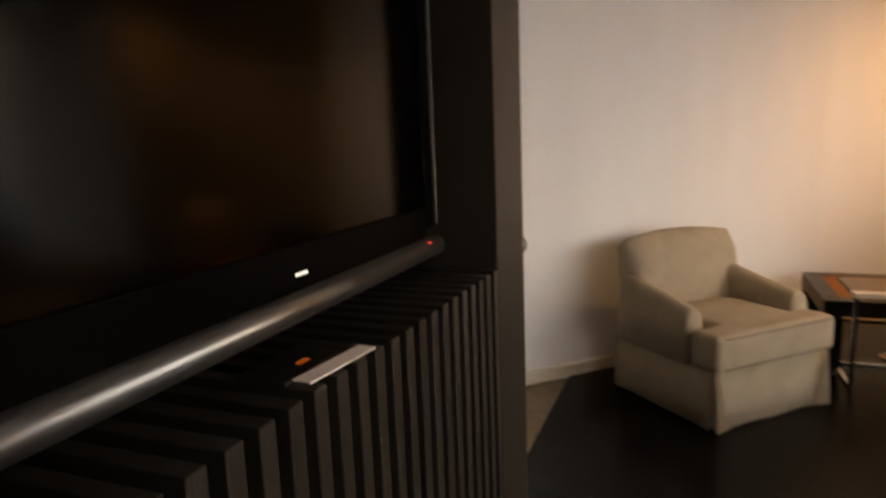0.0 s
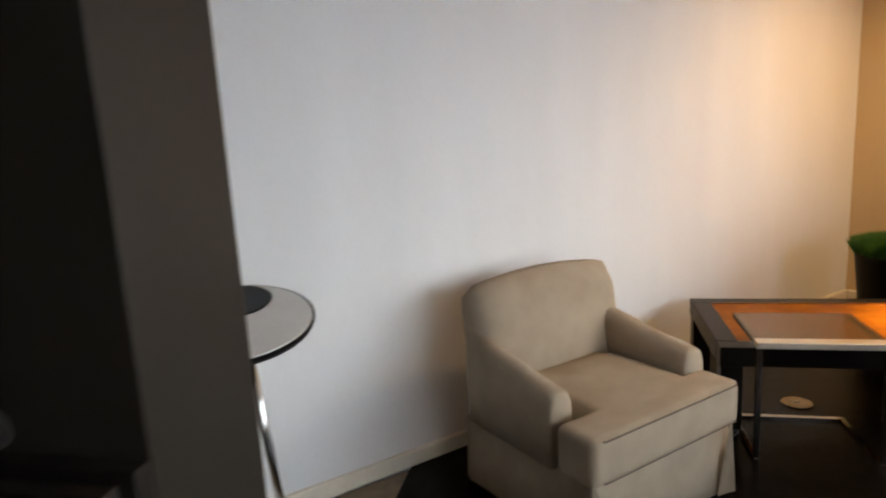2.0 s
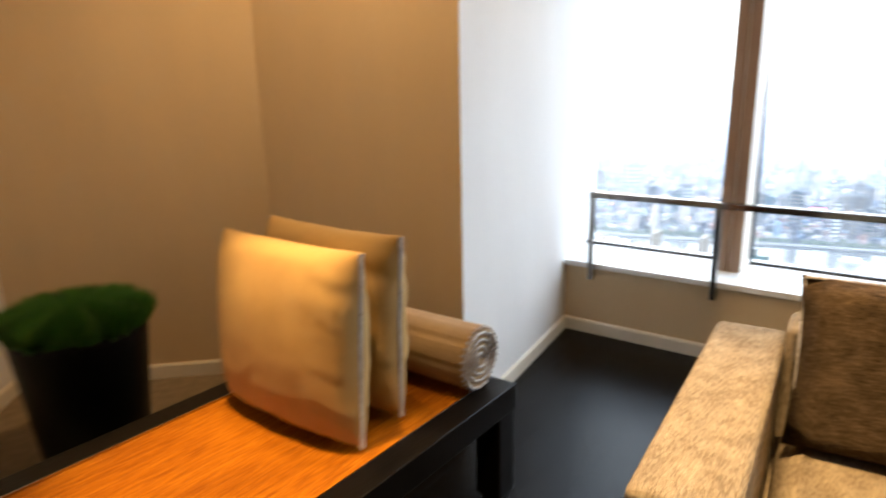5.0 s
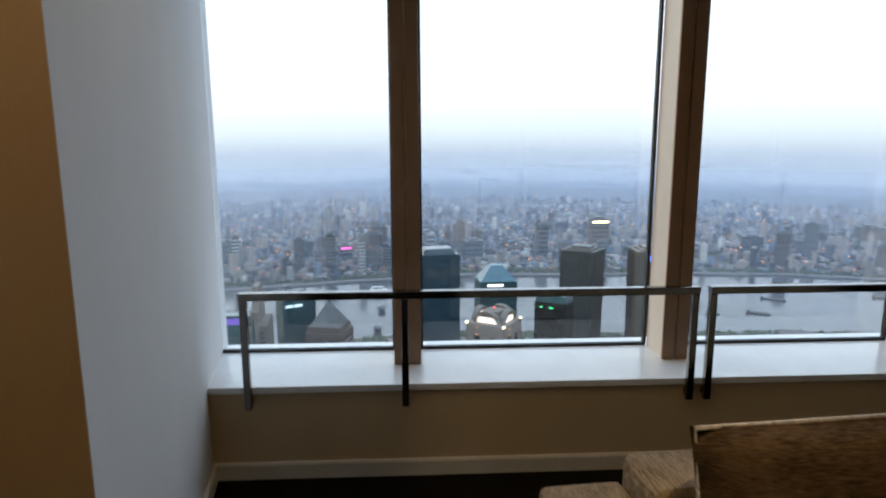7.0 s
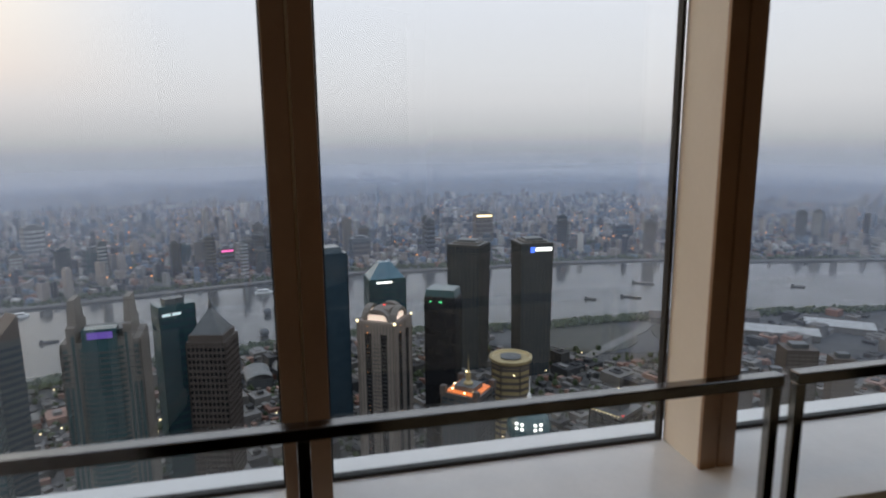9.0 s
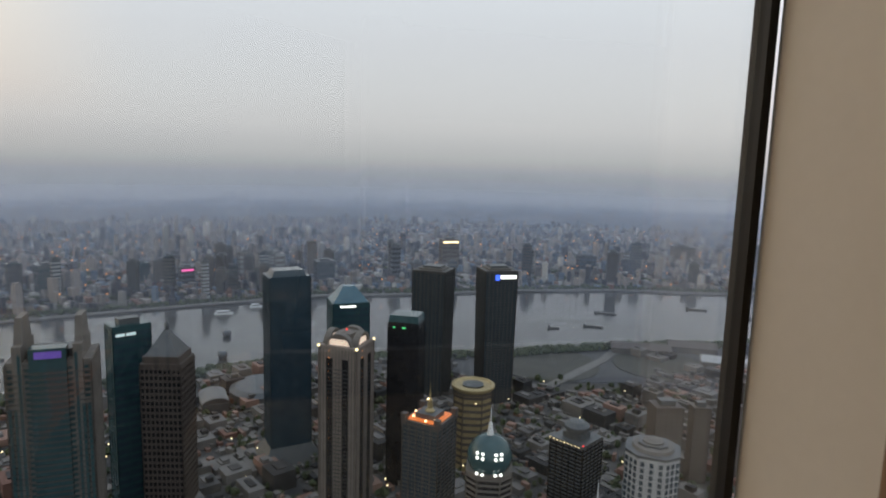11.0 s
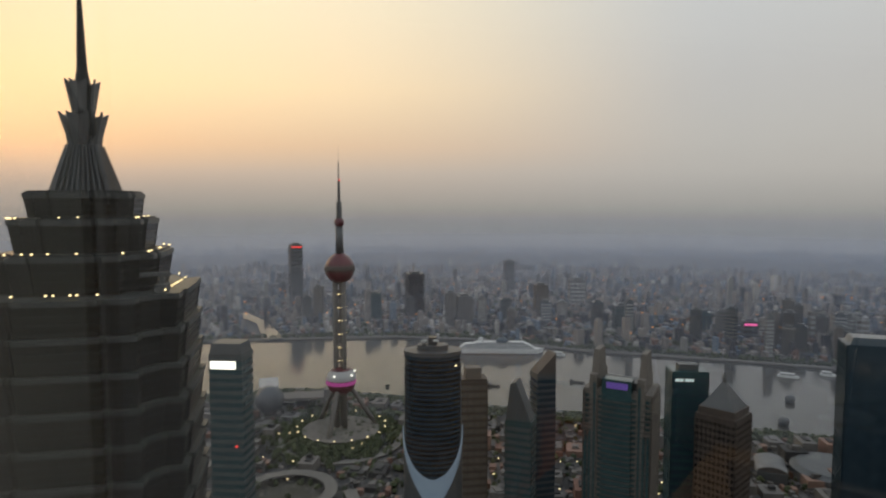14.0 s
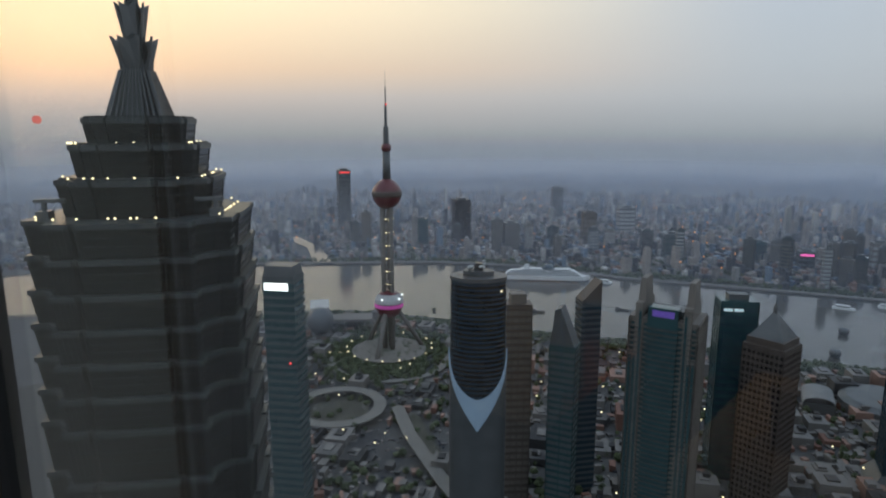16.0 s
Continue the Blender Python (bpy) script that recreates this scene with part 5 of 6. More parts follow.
# gem-topped tower near the river
t, w, h = tower("gem_top_tower", "dark teal tower with a faceted glass top", -95.7, -99.5, -13.0, 900, C_DARKGLASS, C_TEAL, 12, 0.8, 9, 3)
part("gem", prism(rect(w * 0.98, w * 0.78), h + 2, h + 24, top_scale=0.35), C_GEM, t, "pale blue faceted glass")
part("sign", box(-w * 0.30, w * 0.12, -w * 0.42, -w * 0.41, h - 3.5, h - 1), L_WHITE, t)
t, w, h = tower("black_slab_tower", "black glass tower with green roof lights", -101.3, -104.7, -14.8, 680, C_BLACK, C_BLACK, -16, 0.8, 8, 4)
part("crown_frame", prism(rect(w, w * 0.8), h, h + 10, top_scale=0.92), C_TEAL, t)
lamp_balls([(x * w, -w * 0.42, h - 3) for x in (-0.3, 0.0, 0.06)], 1.1, L_GREEN, "roof_light", t)
# the two flaring towers by the river
for az0, az1, el, sign in ((-103.4, -107.4, -10.1, False), (-109.2, -113.1, -9.9, True)):
    t, w, h = tower("flared_tower", "grey-brown glass tower that widens towards its top", az0 - 0.25, az1 + 0.25, el, 940, C_DARKGLASS, C_BANDGREY, 20 if sign else -20, 0.9, 4, 8, top_scale=1.10, frame=C_BANDGREY)
    part("roof_deck", prism(rect(w * 0.8, w * 0.7), h + 2, h + 5), C_CONC, t)
    if sign:
        part("lit_sign", box(-w * 0.05, w * 0.5, -w * 0.53, -w * 0.515, h - 9, h - 4), L_WHITE, t, "white lit sign")
        part("sign_mark", box(-w * 0.22, -w * 0.08, -w * 0.53, -w * 0.515, h - 11, h - 3), L_BLUE, t, "blue lit mark")
# gold ring tower
t, w, h = tower("gold_ring_tower", "ochre round tower under a wide gold ring", -107.6, -111.1, -20.6, 720, C_GOLD, C_BROWN, 0, 1.0, 8, 1, plan=OCT)
part("ring_roof", shifted(lathe([(0.0, 0.0), (w * 0.50, 0.0), (w * 0.58, 3), (w * 0.58, 6), (w * 0.50, 7), (w * 0.46, 5), (0.0, 4)], 40), Matrix.Translation((0, 0, h + 2))), C_GOLD, t)
lamp_balls([(w * 0.5 * math.cos(a), w * 0.5 * math.sin(a), h - 8) for a in (3.6, 4.3, 4.9, 5.6)], 1.3, L_WARM, "ring_lights", t)
# orange-roofed tower
t, w, h = tower("orange_roof_tower", "brown tower with a glowing orange roof and a small spire", -102.8, -107.9, -23.2, 560, C_DARKGLASS, C_BANDGREY, -28, 1.0, 4, 5, frame=C_BROWN)
# floodlight on the deck put in as the deck's own emission
part("glow_deck", prism(rect(w * 0.86, w * 0.86), h + 2.6, h + 3.4), glowing("orange_deck_glow", (0.9, 0.22, 0.05), 0.35), t, "orange roof deck with its own glow in place of floodlight")
for sx in (-1, 1):
    for sy in (-1, 1):
        part("corner_turret", box(sx * w * 0.46 - 2.6, sx * w * 0.46 + 2.6, sy * w * 0.46 - 2.6, sy * w * 0.46 + 2.6, h, h + 9), C_BROWN, t)
part("spire", shifted(lathe([(4.5, 0), (4.5, 6), (2.6, 8), (2.4, 16), (0.9, 18), (0.5, 26), (0.0, 34)], 10), Matrix.Translation((0, 0, h + 3))), C_GOLD, t)
lamp_balls([(-w * .3, -w * .3, h + 5), (w * .3, -w * .3, h + 5), (w * .1, -w * .4, h + 4.4), (0, -4, h + 21), (-w * .4, 0, h + 5)], 1.2, L_WARM, "roof_lights", t)
# tower with the green globe
t, w, h = tower("globe_top_tower", "dark ribbed tower topped by a green glass globe and spire", -109.0, -113.3, -27.0, 520, C_BLACK, C_STONE, 0, 1.0, 5, 1, plan=OCT)
gl = bmesh.new()
bmesh.ops.create_uvsphere(gl, u_segments=24, v_segments=14, radius=w * 0.5)
part("globe", shifted(gl, Matrix.Translation((0, 0, h + w * 0.30))), C_TEAL, t, "green glass globe", smooth=True)
part("spire", shifted(lathe([(3.2, 0), (2.2, 5), (1.6, 10), (0.5, 12), (0.3, 24), (0.0, 28)], 10), Matrix.Translation((0, 0, h + w * 0.78))), C_SHIP, t, "white spire")
lamp_balls([(w * 0.52 * math.cos(a), w * 0.52 * math.sin(a), h + w * (0.30 + q)) for a in (-2.1, -1.85, -1.3, -1.05) for q in (-0.22, 0.14, 0.25)], 1.5, L_WHITE, "globe_lights", t)
# dark stepped block
t, w, h = tower("dark_stepped_block", "dark stone office block with a round roof drum", -116.8, -121.5, -23.9, 640, C_BLACK, C_GREY, -30, 1.0, 4, 5, frame=C_BLACK)
part("roof_drum", shifted(lathe([(0, 0), (w * 0.28, 0), (w * 0.30, 8), (w * 0.34, 10), (w * 0.34, 13), (w * 0.2, 17), (0, 18)], 28), Matrix.Translation((0, 0, h + 2))), C_GREY, t)
lamp_balls([(w * 0.5, -w * 0.5, h + 4), (-w * 0.5, w * 0.5, h + 4)], 1.2, L_RED, "warning_light", t)
lamp_balls([(-w * 0.5 + k * w * 0.11, -w * 0.51, h + 1) for k in range(9)], 0.6, L_WARM, "roof_lights", t)
# white round block
t, w, h = tower("white_round_block", "white octagonal block with tall dark windows", -123.6, -128.2, -23.9, 600, C_WHITE, C_GREY, 0, 1.0, 6, 0, plan=OCT, bands=False)
wn_bm = bmesh.new()
for i in range(8):
    q, r = Vector(OCT[i]) * w, Vector(OCT[(i + 1) % 8]) * w
    nrm = Vector((r.y - q.y, -(r.x - q.x))).normalized()
    ang = math.atan2(r.y - q.y, r.x - q.x)
    for k in range(3):
        c = q.lerp(r, (k + 0.5) / 3) + nrm * 0.2
        for z in range(8, int(h) - 6, 6):
            bb = box(-1.7, 1.7, -0.3, 0.3, z, z + 4.2)
            shifted(bb, Matrix.Translation((c.x, c.y, 0)) @ Matrix.Rotation(ang, 4, "Z"))
            merge(wn_bm, bb)
tagged(part("windows", wn_bm, C_DARKGLASS, t), kind="stuff")
part("roof_disc", shifted(lathe([(0, 0), (w * 0.40, 0), (w * 0.38, 3), (w * 0.2, 4), (w * 0.2, 7), (w * 0.1, 9), (0, 9.5)], 28), Matrix.Translation((0, 0, h + 2.5))), C_CONC, t)
# brown housing blocks further along
for az0, az1, el, dd in ((-125.2, -128.2, -20.3, 700), (-128.6, -130.4, -20.0, 760), (-131.0, -132.9, -19.4, 780), (-131.9, -134.9, -17.2, 900), (-135.5, -137.5, -17.5, 860)):
    t, w, h = tower("housing_tower", "brown and cream apartment tower", az0, az1, el, dd, C_STONE, C_BROWN, 24, 0.8, 5, 5)
# white spiked pavilion, the warehouses and the round convention centre
p = pol(-121.4, 560)
t = thing("spired_pavilion", "low pale building with a white spire", "building", pose(p.x, p.y, GZ, 0, 0, 30))
part("hall", prism(rect(44, 36), 0, 28, top_scale=0.9), C_WHITE, t)
part("spire", shifted(lathe([(7, 0), (5, 10), (2.5, 22), (1.0, 26), (0.4, 48), (0, 54)], 10), Matrix.Translation((0, 0, 28))), C_SHIP, t)
for k, (az, d, wdt) in enumerate(((-124.2, 1260, 110), (-128.4, 1315, 90), (-132.0, 1240, 120), (-136.0, 1330, 110))):
    p = pol(az, d)
    t = thing("riverside_shed", "long low riverside shed with a brown roof", "shed", pose(p.x, p.y, GZ, 0, 0, az + 8), "riverside sheds")
    part("walls", box(-wdt / 2, wdt / 2, -20, 20, 0, 12), C_CONC, t)
    b = bmesh.new()
    v = [b.verts.new(c) for c in ((-wdt / 2 - 2, -22, 12), (wdt / 2 + 2, -22, 12), (wdt / 2 + 2, 22, 12), (-wdt / 2 - 2, 22, 12), (-wdt / 2, 0, 20), (wdt / 2, 0, 20))]
    for q in ((0, 1, 5, 4), (2, 3, 4, 5), (0, 4, 3), (1, 2, 5), (3, 2, 1, 0)):
        b.faces.new([v[i] for i in q])
    part("roof", b, C_BROWN if k < 2 else C_WHITE, t)
p = pol(-42.2, 1120)
t = thing("convention_hall", "white riverside hall with blue glass globes", "hall", pose(p.x, p.y, GZ, 0, 0, -42))
part("block", prism(rect(34, 60), 0, 55, top_scale=0.96), C_WHITE, t)
for x, y, r in ((0, -34, 24), (-64, 20, 18)):
    gl = bmesh.new()
    bmesh.ops.create_uvsphere(gl, u_segments=20, v_segments=12, radius=r)
    part("globe", shifted(gl, Matrix.Translation((x, y, 34 if x == 0 else 16))), C_GREY, t, "pale blue glass globe", smooth=True)
part("wing_roof", prism([(10, -20), (90, -30), (95, 10), (10, 15)], 26, 30), C_CONC, t)

# far towers across the river that stand out
for az0, az1, el, d, m1, m2, lit in ((-44.1, -45.3, -3.75, 2250, C_BLACK, C_GREY, L_RED), (-54.4, -56.1, -6.45, 2050, C_BLACK, C_BLACK, None), (-51.0, -52.2, -8.2, 1950, C_DARKGLASS, C_TEAL, None), (-59.0, -60.5, -8.5, 1850, C_STONE, C_GREY, None), (-66.0, -67.3, -7.4, 2050, C_STONE, C_BROWN, None), (-69.0, -70.6, -6.9, 2300, C_WHITE, C_GREY, None), (-72.9, -74.5, -9.0, 1820, C_TEAL, C_GREY, None), (-79.5, -81.0, -9.2, 1900, C_DARKGLASS, C_TEAL, None), (-83.2, -84.5, -9.7, 1850, C_BLACK, C_GREY, L_PINK), (-105.8, -107.6, -7.3, 2050, C_BROWN, C_STONE, L_WARM), (-101.4, -102.3, -7.9, 1900, C_BLACK, C_GREY, None), (-118.2, -119.9, -8.2, 2150, C_DARKGLASS, C_BLACK, None), (-126.0, -128.0, -6.9, 2500, C_STONE, C_GREY, None), (-94.5, -96.4, -9.4, 1850, C_DARKGLASS, C_GREY, None), (-63.3, -64.3, -5.3, 2600, C_BLACK, C_GREY, None), (-90.6, -92.0, -8.7, 1900, C_STONE, C_WHITE, None), (-88.0, -89.2, -8.6, 1950, C_WHITE, C_STONE, None)):
    t, w, h = tower("far_high_rise", "hazy high-rise on the far river bank", az0, az1, el, d, m1, m2, 15, 0.8, 14, 3)
    if lit:
        part("roof_sign", box(-w * 0.45, w * 0.45, -w * 0.42, -w * 0.405, h - 9, h - 3), lit, t, "lit roof sign")
for k in range(46):
    az = rnd.uniform(-90.5, -84.8) if k < 14 else rnd.uniform(-140, -45)
    d = far_edge(az) + rnd.uniform(90, 420)
    el = -math.degrees(math.atan((364 - rnd.uniform(55, 105)) / d))
    tower("riverside_apartment_block", "pale apartment block behind the far embankment", az, az - rnd.uniform(0.6, 1.1), el, d, rnd.choice((C_STONE, C_WHITE, C_GREY, C_BROWN)), rnd.choice((C_GREY, C_DARKGLASS, C_STONE)), rnd.uniform(-25, 25), 0.7, 9, 3)

# television tower with its spheres
p = pol(-48.55, 1000)
t = thing("television_tower", "tall television tower with wine-red glass spheres and an antenna", "tower", pose(p.x, p.y, GZ))


def ball(r, z, mat, name, label=""):
    b = bmesh.new()
    bmesh.ops.create_uvsphere(b, u_segments=32, v_segments=18, radius=r)
    return part(name, shifted(b, Matrix.Translation((0, 0, z))), mat, t, label, smooth=True)


for k in range(3):
    a = 2 * math.pi * k / 3 + 0.4
    part("column", tube([(7.5 * math.cos(a), 7.5 * math.sin(a), 0), (7.5 * math.cos(a), 7.5 * math.sin(a), 250)], 4.2, 14), C_CONC, t, smooth=True)
    part("raking_leg", tube([(60 * math.cos(a + 1.0), 60 * math.sin(a + 1.0), 0), (9 * math.cos(a + 1.0), 9 * math.sin(a + 1.0), 82)], 3.6, 12), C_CONC, t, smooth=True)
ball(23, 84, C_PINK, "lower_sphere", "wine-red glass sphere")
part("lower_sphere_belt", lathe([(23.3, 87), (23.9, 88), (22.6, 93), (17, 102), (16.5, 101), (22.0, 92), (22.8, 87)], 36), C_WHITE, t)
part("lower_light_band", lathe([(23.3, 80), (23.7, 83), (23.5, 86), (22.8, 86), (22.9, 83), (22.6, 80)], 36), glowing("magenta_band", (0.75, 0.10, 0.45), 0.12), t, "magenta lit band")
ball(23, 262, C_PINK, "upper_sphere", "wine-red glass sphere")
part("upper_sphere_belt", lathe([(22.4, 268), (23.6, 266), (23.8, 261), (22.6, 258), (22.0, 262)], 36), C_BROWN, t)
part("upper_cap", lathe([(20, 273.5), (14, 281), (7, 286), (6.6, 285), (13.6, 279.5), (19.2, 273)], 32), C_PINK, t)
for k in range(6):
    z = 118 + k * 21
    part("pod", lathe([(0, z - 5), (6.5, z - 3), (8.5, z), (6.5, z + 3), (0, z + 5)], 16), C_STONE, t)
    lamp_balls([(8.7 * math.cos(a), 8.7 * math.sin(a), z) for a in (3.6, 4.2, 4.8, 5.4)], 1.1, L_WARM, "pod_lights", t)
part("upper_shaft", lathe([(6.5, 280), (5.6, 332)], 18), C_GREY, t, smooth=True)
ball(8.0, 334, C_PINK, "small_sphere")
part("antenna", lathe([(4.6, 340), (4.2, 366), (2.4, 367), (2.0, 398), (1.1, 399), (0.9, 425), (0.3, 427), (0.15, 452)], 12), C_GREY, t)
lamp_balls([(0, -1.5, 400)], 1.8, L_RED, "warning_light", t)
lamp_balls([(24.2 * math.cos(a), 24.2 * math.sin(a), 96) for a in (3.4, 5.9, 4.6)], 1.8, L_WHITE, "sphere_lights", t)
lamp_balls([(70 * math.cos(a), 70 * math.sin(a), 12) for a in [q * 0.37 for q in range(17)]], 1.2, L_WARM, "plaza_lights", t)

# pagoda-like tower next door, stepped in many flaring tiers
JD = 160.0
p = pol(-28.75, JD)
jin = thing("pagoda_skyscraper", "dark metal pagoda-like skyscraper with flaring tiers and a spire", "skyscraper", pose(p.x, p.y, 0, 0, 0, -28.75 - 17))


def notched(w):
    a, n = w / 2, w * 0.16
    side = [(-a + n, -a), (-0.44 * a, -a), (-0.43 * a, -a + 0.9), (-0.37 * a, -a + 0.9), (-0.36 * a, -a - 0.5), (0.36 * a, -a - 0.5), (0.37 * a, -a + 0.9), (0.43 * a, -a + 0.9), (0.44 * a, -a), (a - n, -a), (a - n, -a + n * 0.5), (a - n * 0.5, -a + n)]
    out = []
    for k in range(4):
        c, s = (1, 0, -1, 0)[k], (0, 1, 0, -1)[k]
        out += [(x * c - y * s, x * s + y * c) for x, y in side]
    return out


def tier(w, z0, z1, flare, fins=27):
    ti = part("tier", prism(notched(w * flare), z0, z1, top_scale=1 / flare), C_JINGLASS, jin)
    # cornice in a lighter colour, standing in for highlights along the tier edges
    part("tier_cornice", prism(notched(w * 1.012), z1 - 0.9, z1 + 0.25), C_JINHIGHLIGHT, ti)
    rows = bmesh.new()
    for f in (0.12, 0.36, 0.60):
        zz = z0 + (z1 - z0) * f
        prism(notched(w * (flare + (1 - flare) * f) * 1.006), zz, zz + 0.35, rows)
    tagged(part("floor_lines", rows, C_JIN, ti), kind="stuff")
    b = bmesh.new()
    for side in range(4):
        m = Matrix.Rotation(side * math.pi / 2, 4, "Z")
        for k in range(fins):
            f = (k + 0.5) / fins * 2 - 1
            big = abs(f) < 0.36
            s, o = 0.10 if big else 0.07, 0.30 if big else 0.15
            lo, hi = w * flare, w
            x0, x1 = f * (0.5 - 0.16) * lo, f * (0.5 - 0.16) * hi
            v = [b.verts.new(m @ Vector(c)) for c in ((x0 - s, -lo / 2 - o, z0), (x0 + s, -lo / 2 - o, z0), (x0 + s, -lo / 2 + 0.4, z0), (x0 - s, -lo / 2 + 0.4, z0), (x1 - s, -hi / 2 - o, z1), (x1 + s, -hi / 2 - o, z1), (x1 + s, -hi / 2 + 0.4, z1), (x1 - s, -hi / 2 + 0.4, z1))]
            for q in ((0, 1, 5, 4), (1, 2, 6, 5), (3, 0, 4, 7), (4, 5, 6, 7)):
                b.faces.new([v[i] for i in q])
    tagged(part("fins", b, C_JIN, ti), kind="stuff")


z = -17.3
part("core", prism(notched(33), GZ, z - 1), C_JINGLASS, jin)
wj = 41.4
for k in range(16):
    hgt = 7.3 if k < 6 else 9.5 + k * 0.4
    tier(wj + 0.25 * k, z - hgt, z, 0.955)
    z -= hgt
tier(wj + 5, GZ, z, 0.98, 15)
for w_, z0, z1 in ((30.5, -17.05, -9.4), (25.2, -9.15, -2.2), (20.2, -1.95, 3.4)):
    tier(w_, z0, z1, 0.93, 19)
    part("terrace_rail", prism(notched(w_ * 0.96), z1 + 0.25, z1 + 0.7), C_JIN, jin)
# roof cradles at the lower terrace
for sx in (-1, 1):
    part("roof_crane", add_box(add_box(box(sx * 17.2 - 0.4, sx * 17.2 + 0.4, -12, -11.2, -17, -13.6), sx * 16 - 3, sx * 16 + 3, -12.3, -11.3, -13.7, -12.9), sx * 17.2 - 1.2, sx * 17.2 + 1.2, -13, -10, -17, -15.4), C_GREY, jin)
# spire: a ribbed base, two crowns of flaring petals and the needle
part("spire_base", prism(notched(11.0), 3.6, 14.0, top_scale=0.50), C_JIN, jin)
b = bmesh.new()
for side in range(4):
    m = Matrix.Rotation(side * math.pi / 2, 4, "Z")
    for k in range(9):
        f = (k + 0.5) / 9 * 2 - 1
        bb = bmesh.new()
        v = [bb.verts.new(c) for c in ((f * 5.2 - 0.13, -6.2, 3.6), (f * 5.2 + 0.13, -6.2, 3.6), (f * 2.5 + 0.09, -3.2, 14.0), (f * 2.5 - 0.09, -3.2, 14.0), (f * 5.2, -5.2, 3.6), (f * 2.5, -2.5, 14.0))]
        for q in ((0, 1, 2, 3), (1, 4, 5, 2), (4, 0, 3, 5)):
            bb.faces.new([v[i] for i in q])
        shifted(bb, m)
        merge(b, bb)
tagged(part("spire_ribs", b, C_GREY, jin), kind="stuff")


def petals(count, r0, r1, z0, z1, half0, half1, phase):
    for k in range(count):
        m = Matrix.Rotation(2 * math.pi * k / count + phase, 4, "Z")
        b = bmesh.new()
        v = [b.verts.new(c) for c in ((-half0, -r0, z0), (half0, -r0, z0), (half1, -r1 - 0.15, z1), (0, -r1 + 0.5, z1 - 1.0), (-half1, -r1 - 0.15, z1), (-half0, -r0 + 0.7, z0), (half0, -r0 + 0.7, z0), (half1, -r1 + 0.3, z1), (0, -r1 + 0.9, z1 - 1.0), (-half1, -r1 + 0.3, z1))]
        for q in ((0, 1, 2, 3, 4), (9, 8, 7, 6, 5), (0, 5, 6, 1), (1, 6, 7, 2), (2, 7, 8, 3), (3, 8, 9, 4), (4, 9, 5, 0)):
            b.faces.new([v[i] for i in q])
        shifted(b, m)
        part("crown_petal", b, C_GREY, jin, "pale metal crown petal")


petals(4, 2.6, 4.3, 13.4, 21.0, 1.2, 2.2, 0.0)
petals(4, 2.9, 3.6, 12.5, 16.0, 1.3, 0.5, math.pi / 4)
petals(4, 1.7, 3.0, 19.0, 28.0, 0.9, 1.7, 0.0)
part("spire_core", lathe([(3.0, 13), (2.2, 21), (1.7, 27), (1.1, 30), (0.7, 40), (0.2, 52), (0.0, 53)], 12), C_JIN, jin)
rl = random.Random(9)
spots = []
for w_, z_, cnt in ((37, -16.4, 30), (29.5, -8.6, 22), (24.5, -1.5, 14)):
    for k in range(cnt):
        side, f = k % 4, rl.uniform(-0.44, 0.44)
        q = Matrix.Rotation(side * math.pi / 2, 4, "Z") @ Vector((f * w_, -w_ * 0.49, z_))
        spots.append(tuple(q))
lamp_balls(spots, 0.26, L_WARM, "terrace_lights", jin)

# ships
p = pol(-63.0, 1520)
ship = thing("cruise_ship", "large white cruise ship moored at the far bank", "ship", pose(p.x, p.y, GZ + 0.5, 0, 0, -63 + 4))
part("hull", prism([(-104, -11), (88, -13), (104, 0), (88, 13), (-104, 11)], 0, 13, top_scale=1.03), C_SHIP, ship)
part("waterline", prism([(-104.5, -11.4), (88, -13.4), (104.6, 0), (88, 13.4), (-104.5, 11.4)], -0.2, 2.2), C_BARGE, ship)
for k, (x0, x1, z) in enumerate(((-96, 82, 13), (-92, 76, 17), (-86, 70, 21), (-60, 60, 25))):
    dk = part("deck", box(x0, x1, -11.5 + k * 0.5, 11.5 - k * 0.5, z, z + 3.9), C_SHIP, ship)
    part("window_band", box(x0 + 2, x1 - 2, -11.7 + k * 0.5, 11.7 - k * 0.5, z + 1.4, z + 2.8), C_DARKGLASS, dk)
part("funnel", prism([(-52, -4), (-38, -4), (-38, 4), (-52, 4)], 29, 39, top_scale=0.7), C_SHIP, ship)
part("glass_dome", shifted(lathe([(16, 0), (14, 6), (8, 10), (0, 11.5)], 24), Matrix.Translation((6, 0, 28.9))), C_DARKGLASS, ship)
part("mast", lathe([(1.4, 29), (0.8, 42), (0.0, 46)], 8, at=(52, 0, 0)), C_SHIP, ship)
for az, d, ln in ((-70.0, 1290, 30), (-121.0, 1560, 52), (-120.0, 1420, 44), (-116.5, 1380, 26), (-62.5, 1240, 24), (-39.0, 1560, 26), (-128.5, 1700, 50), (-40.6, 1600, 22), (-98.5, 1360, 40), (-133, 1660, 30)):
    p = pol(az, d)
    bg = thing("river_barge", "long dark barge on the river", "barge", pose(p.x, p.y, GZ + 0.5, 0, 0, az + rnd.uniform(-8, 8)), "barges on the river")
    part("hull", prism([(-ln / 2, -4), (ln / 2 - 4, -4), (ln / 2, 0), (ln / 2 - 4, 4), (-ln / 2, 4)], 0, 3.2, top_scale=1.02), C_BARGE, bg)
    part("cabin", box(-ln / 2 + 1, -ln / 2 + 6, -2.5, 2.5, 3.2, 7), C_GREY, bg)
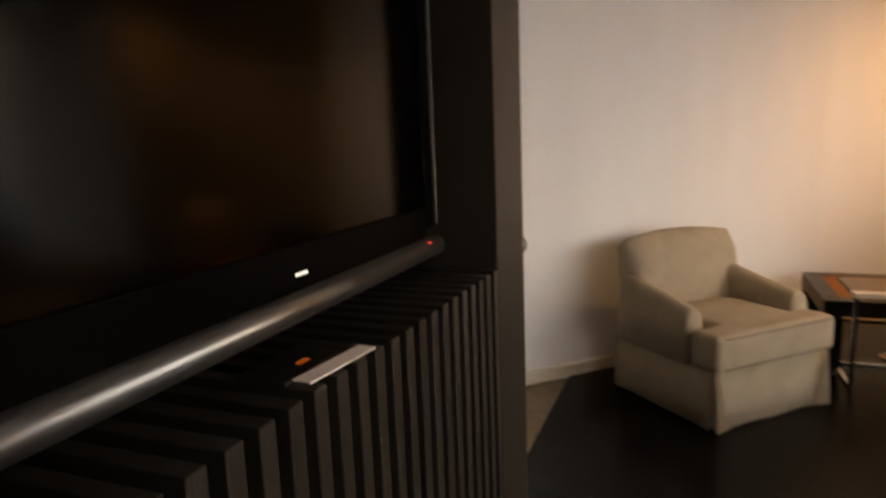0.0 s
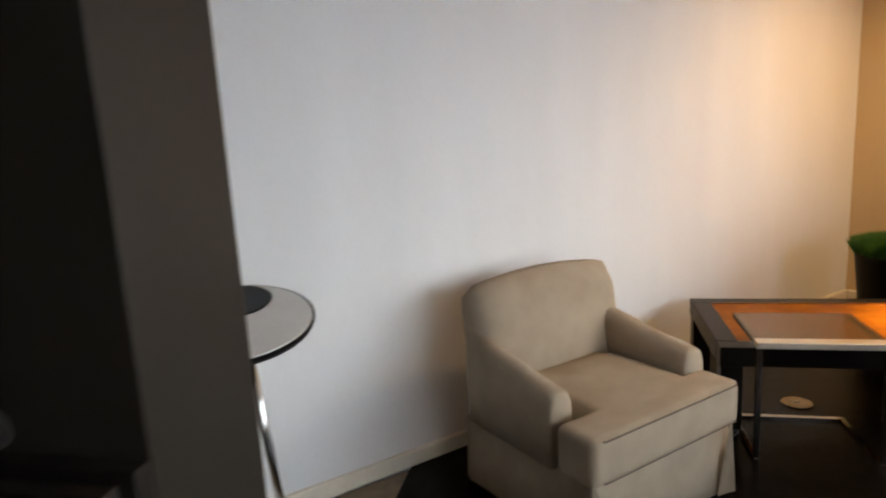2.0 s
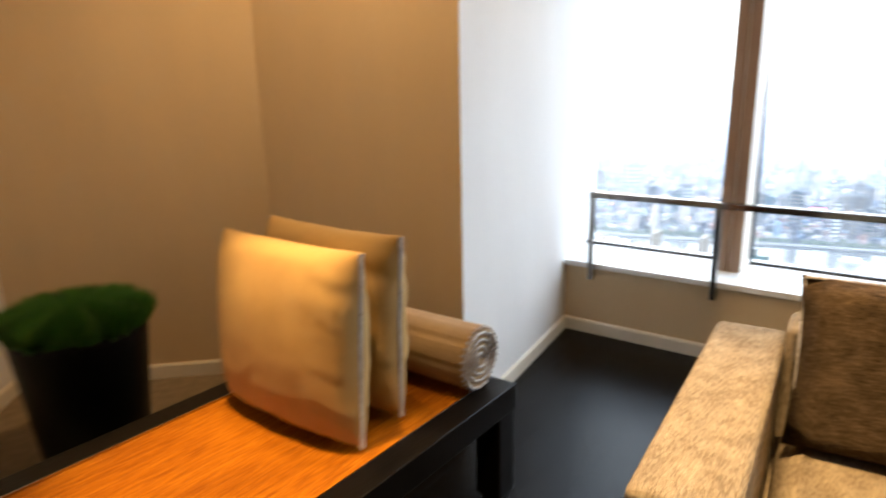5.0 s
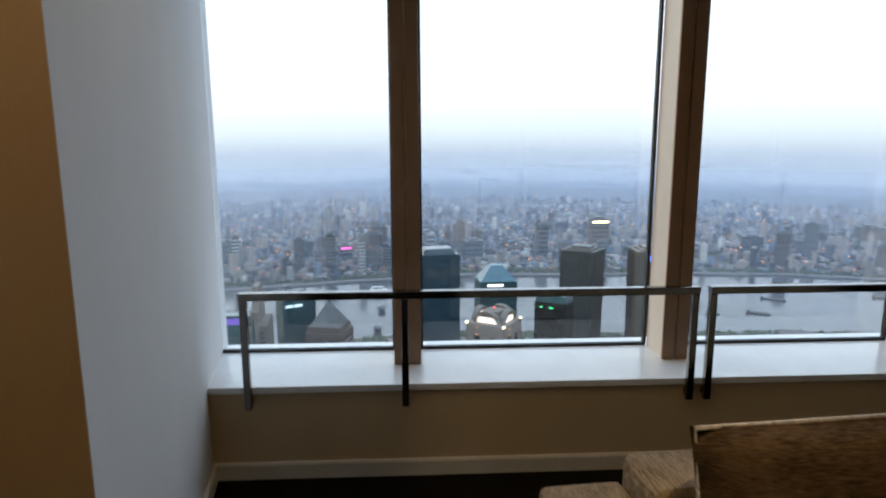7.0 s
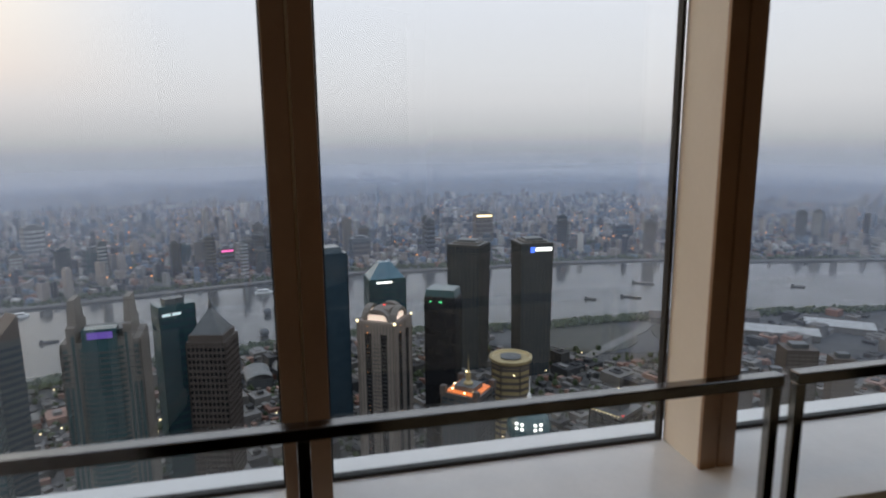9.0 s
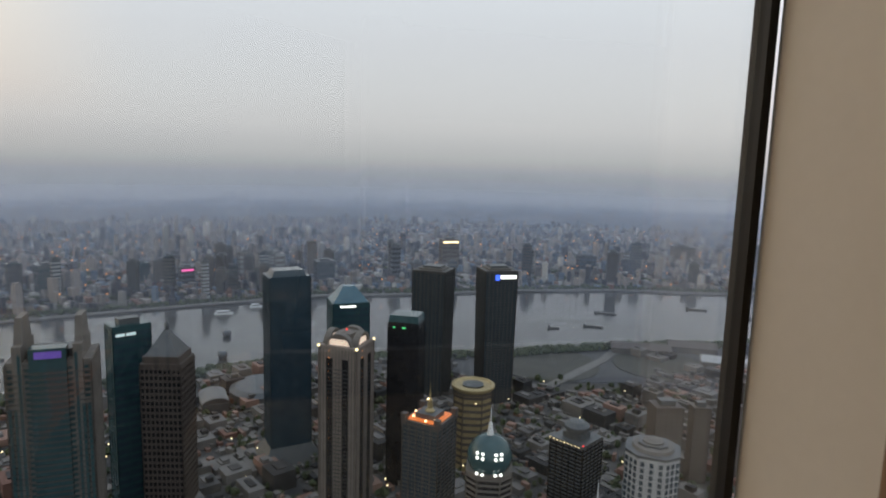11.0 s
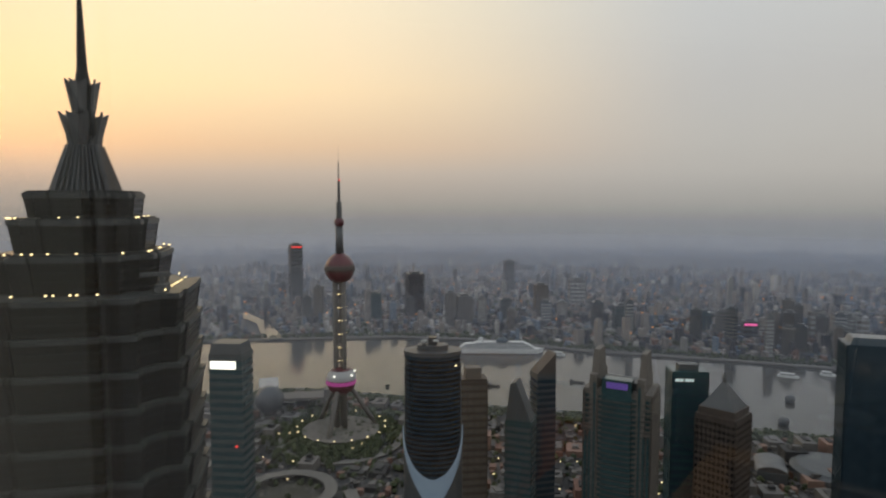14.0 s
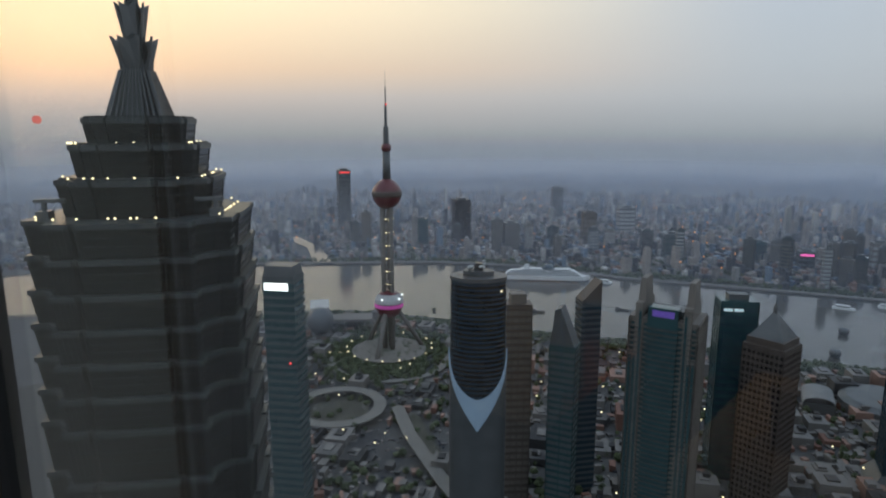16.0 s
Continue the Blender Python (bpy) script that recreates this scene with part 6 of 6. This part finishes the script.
for az, d, s in ((-86.8, 1485, 1.0), (-89.5, 1540, 0.7), (-97.2, 1640, 0.9), (-68.3, 1515, 0.8)):
    p = pol(az, d)
    bg = thing("river_ferry", "small white ferry on the river", "ferry", pose(p.x, p.y, GZ + 0.5, 0, 0, az))
    part("hull", prism([(-20 * s, -5), (16 * s, -5), (21 * s, 0), (16 * s, 5), (-20 * s, 5)], 0, 4), C_SHIP, bg)
    part("deck", box(-15 * s, 11 * s, -4, 4, 4, 9), C_SHIP, bg)
    part("window_band", box(-14 * s, 10 * s, -4.2, 4.2, 5.2, 7.2), C_DARKGLASS, bg)
for az, d in ((-86.6, 1160), (-87.0, 1300)):
    p = pol(az, d)
    bg = thing("river_buoy", "round grey floating buoy", "buoy", pose(p.x, p.y, GZ + 0.5))
    part("body", lathe([(0, 0), (7, 1), (9, 6), (7, 11), (0, 13)], 16), C_GREY, bg, smooth=True)

# scattered street and window lights
rl = random.Random(21)
lamps = thing("street_lights", "scattered warm street and shop lights", "street lights")
lamps["kind"] = "stuff"
spots = []
for k in range(110):
    az = rl.uniform(-135, -40)
    q = pol(az, rl.uniform(480, 1040))
    spots.append((q.x, q.y, GZ + rl.uniform(9, 14)))
lamp_balls(spots, 1.0, L_WARM, "near_lamps", lamps)
spots = []
for k in range(280):
    az = rl.uniform(-140, -40)
    q = pol(az, far_edge(az) + rl.uniform(30, 1500))
    spots.append((q.x, q.y, GZ + rl.uniform(16, 50)))
lamp_balls(spots, 1.9, L_ORANGE, "far_lamps", lamps)

# low red sun in the haze
p = pol(-21.5, 4900)
sd = tagged(new("sun_backdrop"), "dim red disc of the setting sun in the haze", "sun", kind="structure")
b = bmesh.new()
bmesh.ops.create_circle(b, cap_ends=True, segments=24, radius=27)
part("disc", shifted(b, pose(p.x, p.y, top_z(0.6, 4900), 90, 0, -21.5)), glowing("sun_red", (1.0, 0.20, 0.14), 0.45), sd)

# evening haze as added layers: thin pale sheets scattering sky light, densest low down


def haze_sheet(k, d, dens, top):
    m = bpy.data.materials.new("haze_stand_in_%d" % k)
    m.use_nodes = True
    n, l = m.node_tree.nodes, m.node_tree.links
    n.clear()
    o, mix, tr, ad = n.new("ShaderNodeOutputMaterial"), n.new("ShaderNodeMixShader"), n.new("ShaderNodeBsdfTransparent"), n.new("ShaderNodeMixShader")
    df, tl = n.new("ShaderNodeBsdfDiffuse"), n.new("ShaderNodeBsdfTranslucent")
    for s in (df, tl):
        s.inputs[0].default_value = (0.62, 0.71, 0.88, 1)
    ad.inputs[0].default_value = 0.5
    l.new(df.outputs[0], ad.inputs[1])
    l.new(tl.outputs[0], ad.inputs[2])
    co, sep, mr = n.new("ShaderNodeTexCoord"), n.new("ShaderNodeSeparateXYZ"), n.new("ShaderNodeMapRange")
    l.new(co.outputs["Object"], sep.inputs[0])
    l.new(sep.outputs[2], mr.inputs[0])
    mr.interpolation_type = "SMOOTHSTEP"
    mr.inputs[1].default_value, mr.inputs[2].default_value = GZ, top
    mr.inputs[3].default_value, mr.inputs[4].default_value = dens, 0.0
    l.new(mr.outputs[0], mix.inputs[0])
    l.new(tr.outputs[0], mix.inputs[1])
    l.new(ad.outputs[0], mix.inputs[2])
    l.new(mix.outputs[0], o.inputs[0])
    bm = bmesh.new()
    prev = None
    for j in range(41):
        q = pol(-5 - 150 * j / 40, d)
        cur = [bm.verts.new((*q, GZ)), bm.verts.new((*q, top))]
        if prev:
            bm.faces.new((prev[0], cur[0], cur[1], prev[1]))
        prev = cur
    ob = structure("haze_backdrop_%d" % k, bm, m, "thin pale sheet added to stand in for evening haze over the city", "haze")
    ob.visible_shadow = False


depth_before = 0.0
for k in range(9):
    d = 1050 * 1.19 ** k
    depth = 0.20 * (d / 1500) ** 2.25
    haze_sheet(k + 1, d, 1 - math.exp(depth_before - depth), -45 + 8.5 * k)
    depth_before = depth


# ---------- floor boards ----------
floor_ob = tagged(new("floor"), "dark stained oak plank floor with a soft sheen", "floor", kind="structure")


def inside(x, y):
    if y > 1.0202 * x + 4.04 or x < -0.632 or x > 4.06 or y < -2.55:
        return False
    if y > 4.90 or (x > 2.80 and y > 4.20 + 0.103 * (x - 2.80)):
        return False
    return not (x > 2.88 and y > 4.15 + 0.103 * (x - 2.88))


board_me = {}
for row in range(62):
    y = -2.5 + 0.135 * row
    x = -0.63 - (row * 0.37) % 1.0
    while x < 4.06:
        x0, x1 = max(x, -0.63), min(x + 1.1, 4.06)
        if x1 - x0 > 0.05 and (inside((x0 + x1) / 2, y) or inside(x0 + 0.05, y - 0.06) or inside(x1 - 0.05, y - 0.06)):
            while x1 - x0 > 0.12 and not inside(x1 - 0.06, y - 0.06):
                x1 -= 0.1
            while x1 - x0 > 0.12 and not inside(x0 + 0.06, y - 0.06):
                x0 += 0.1
            key = round(x1 - x0, 3)
            if key not in board_me:
                ob = part("plank", box(-key / 2 + 0.0003, key / 2 - 0.0003, -0.0672, 0.0672, -0.022, 0.0, 0.0004, 1), M_PLANK, floor_ob)
                board_me[key] = ob.data
            else:
                ob = new("plank", board_me[key])
                ob.parent = floor_ob
            ob.location = ((x0 + x1) / 2, y, 0)
        x += 1.1
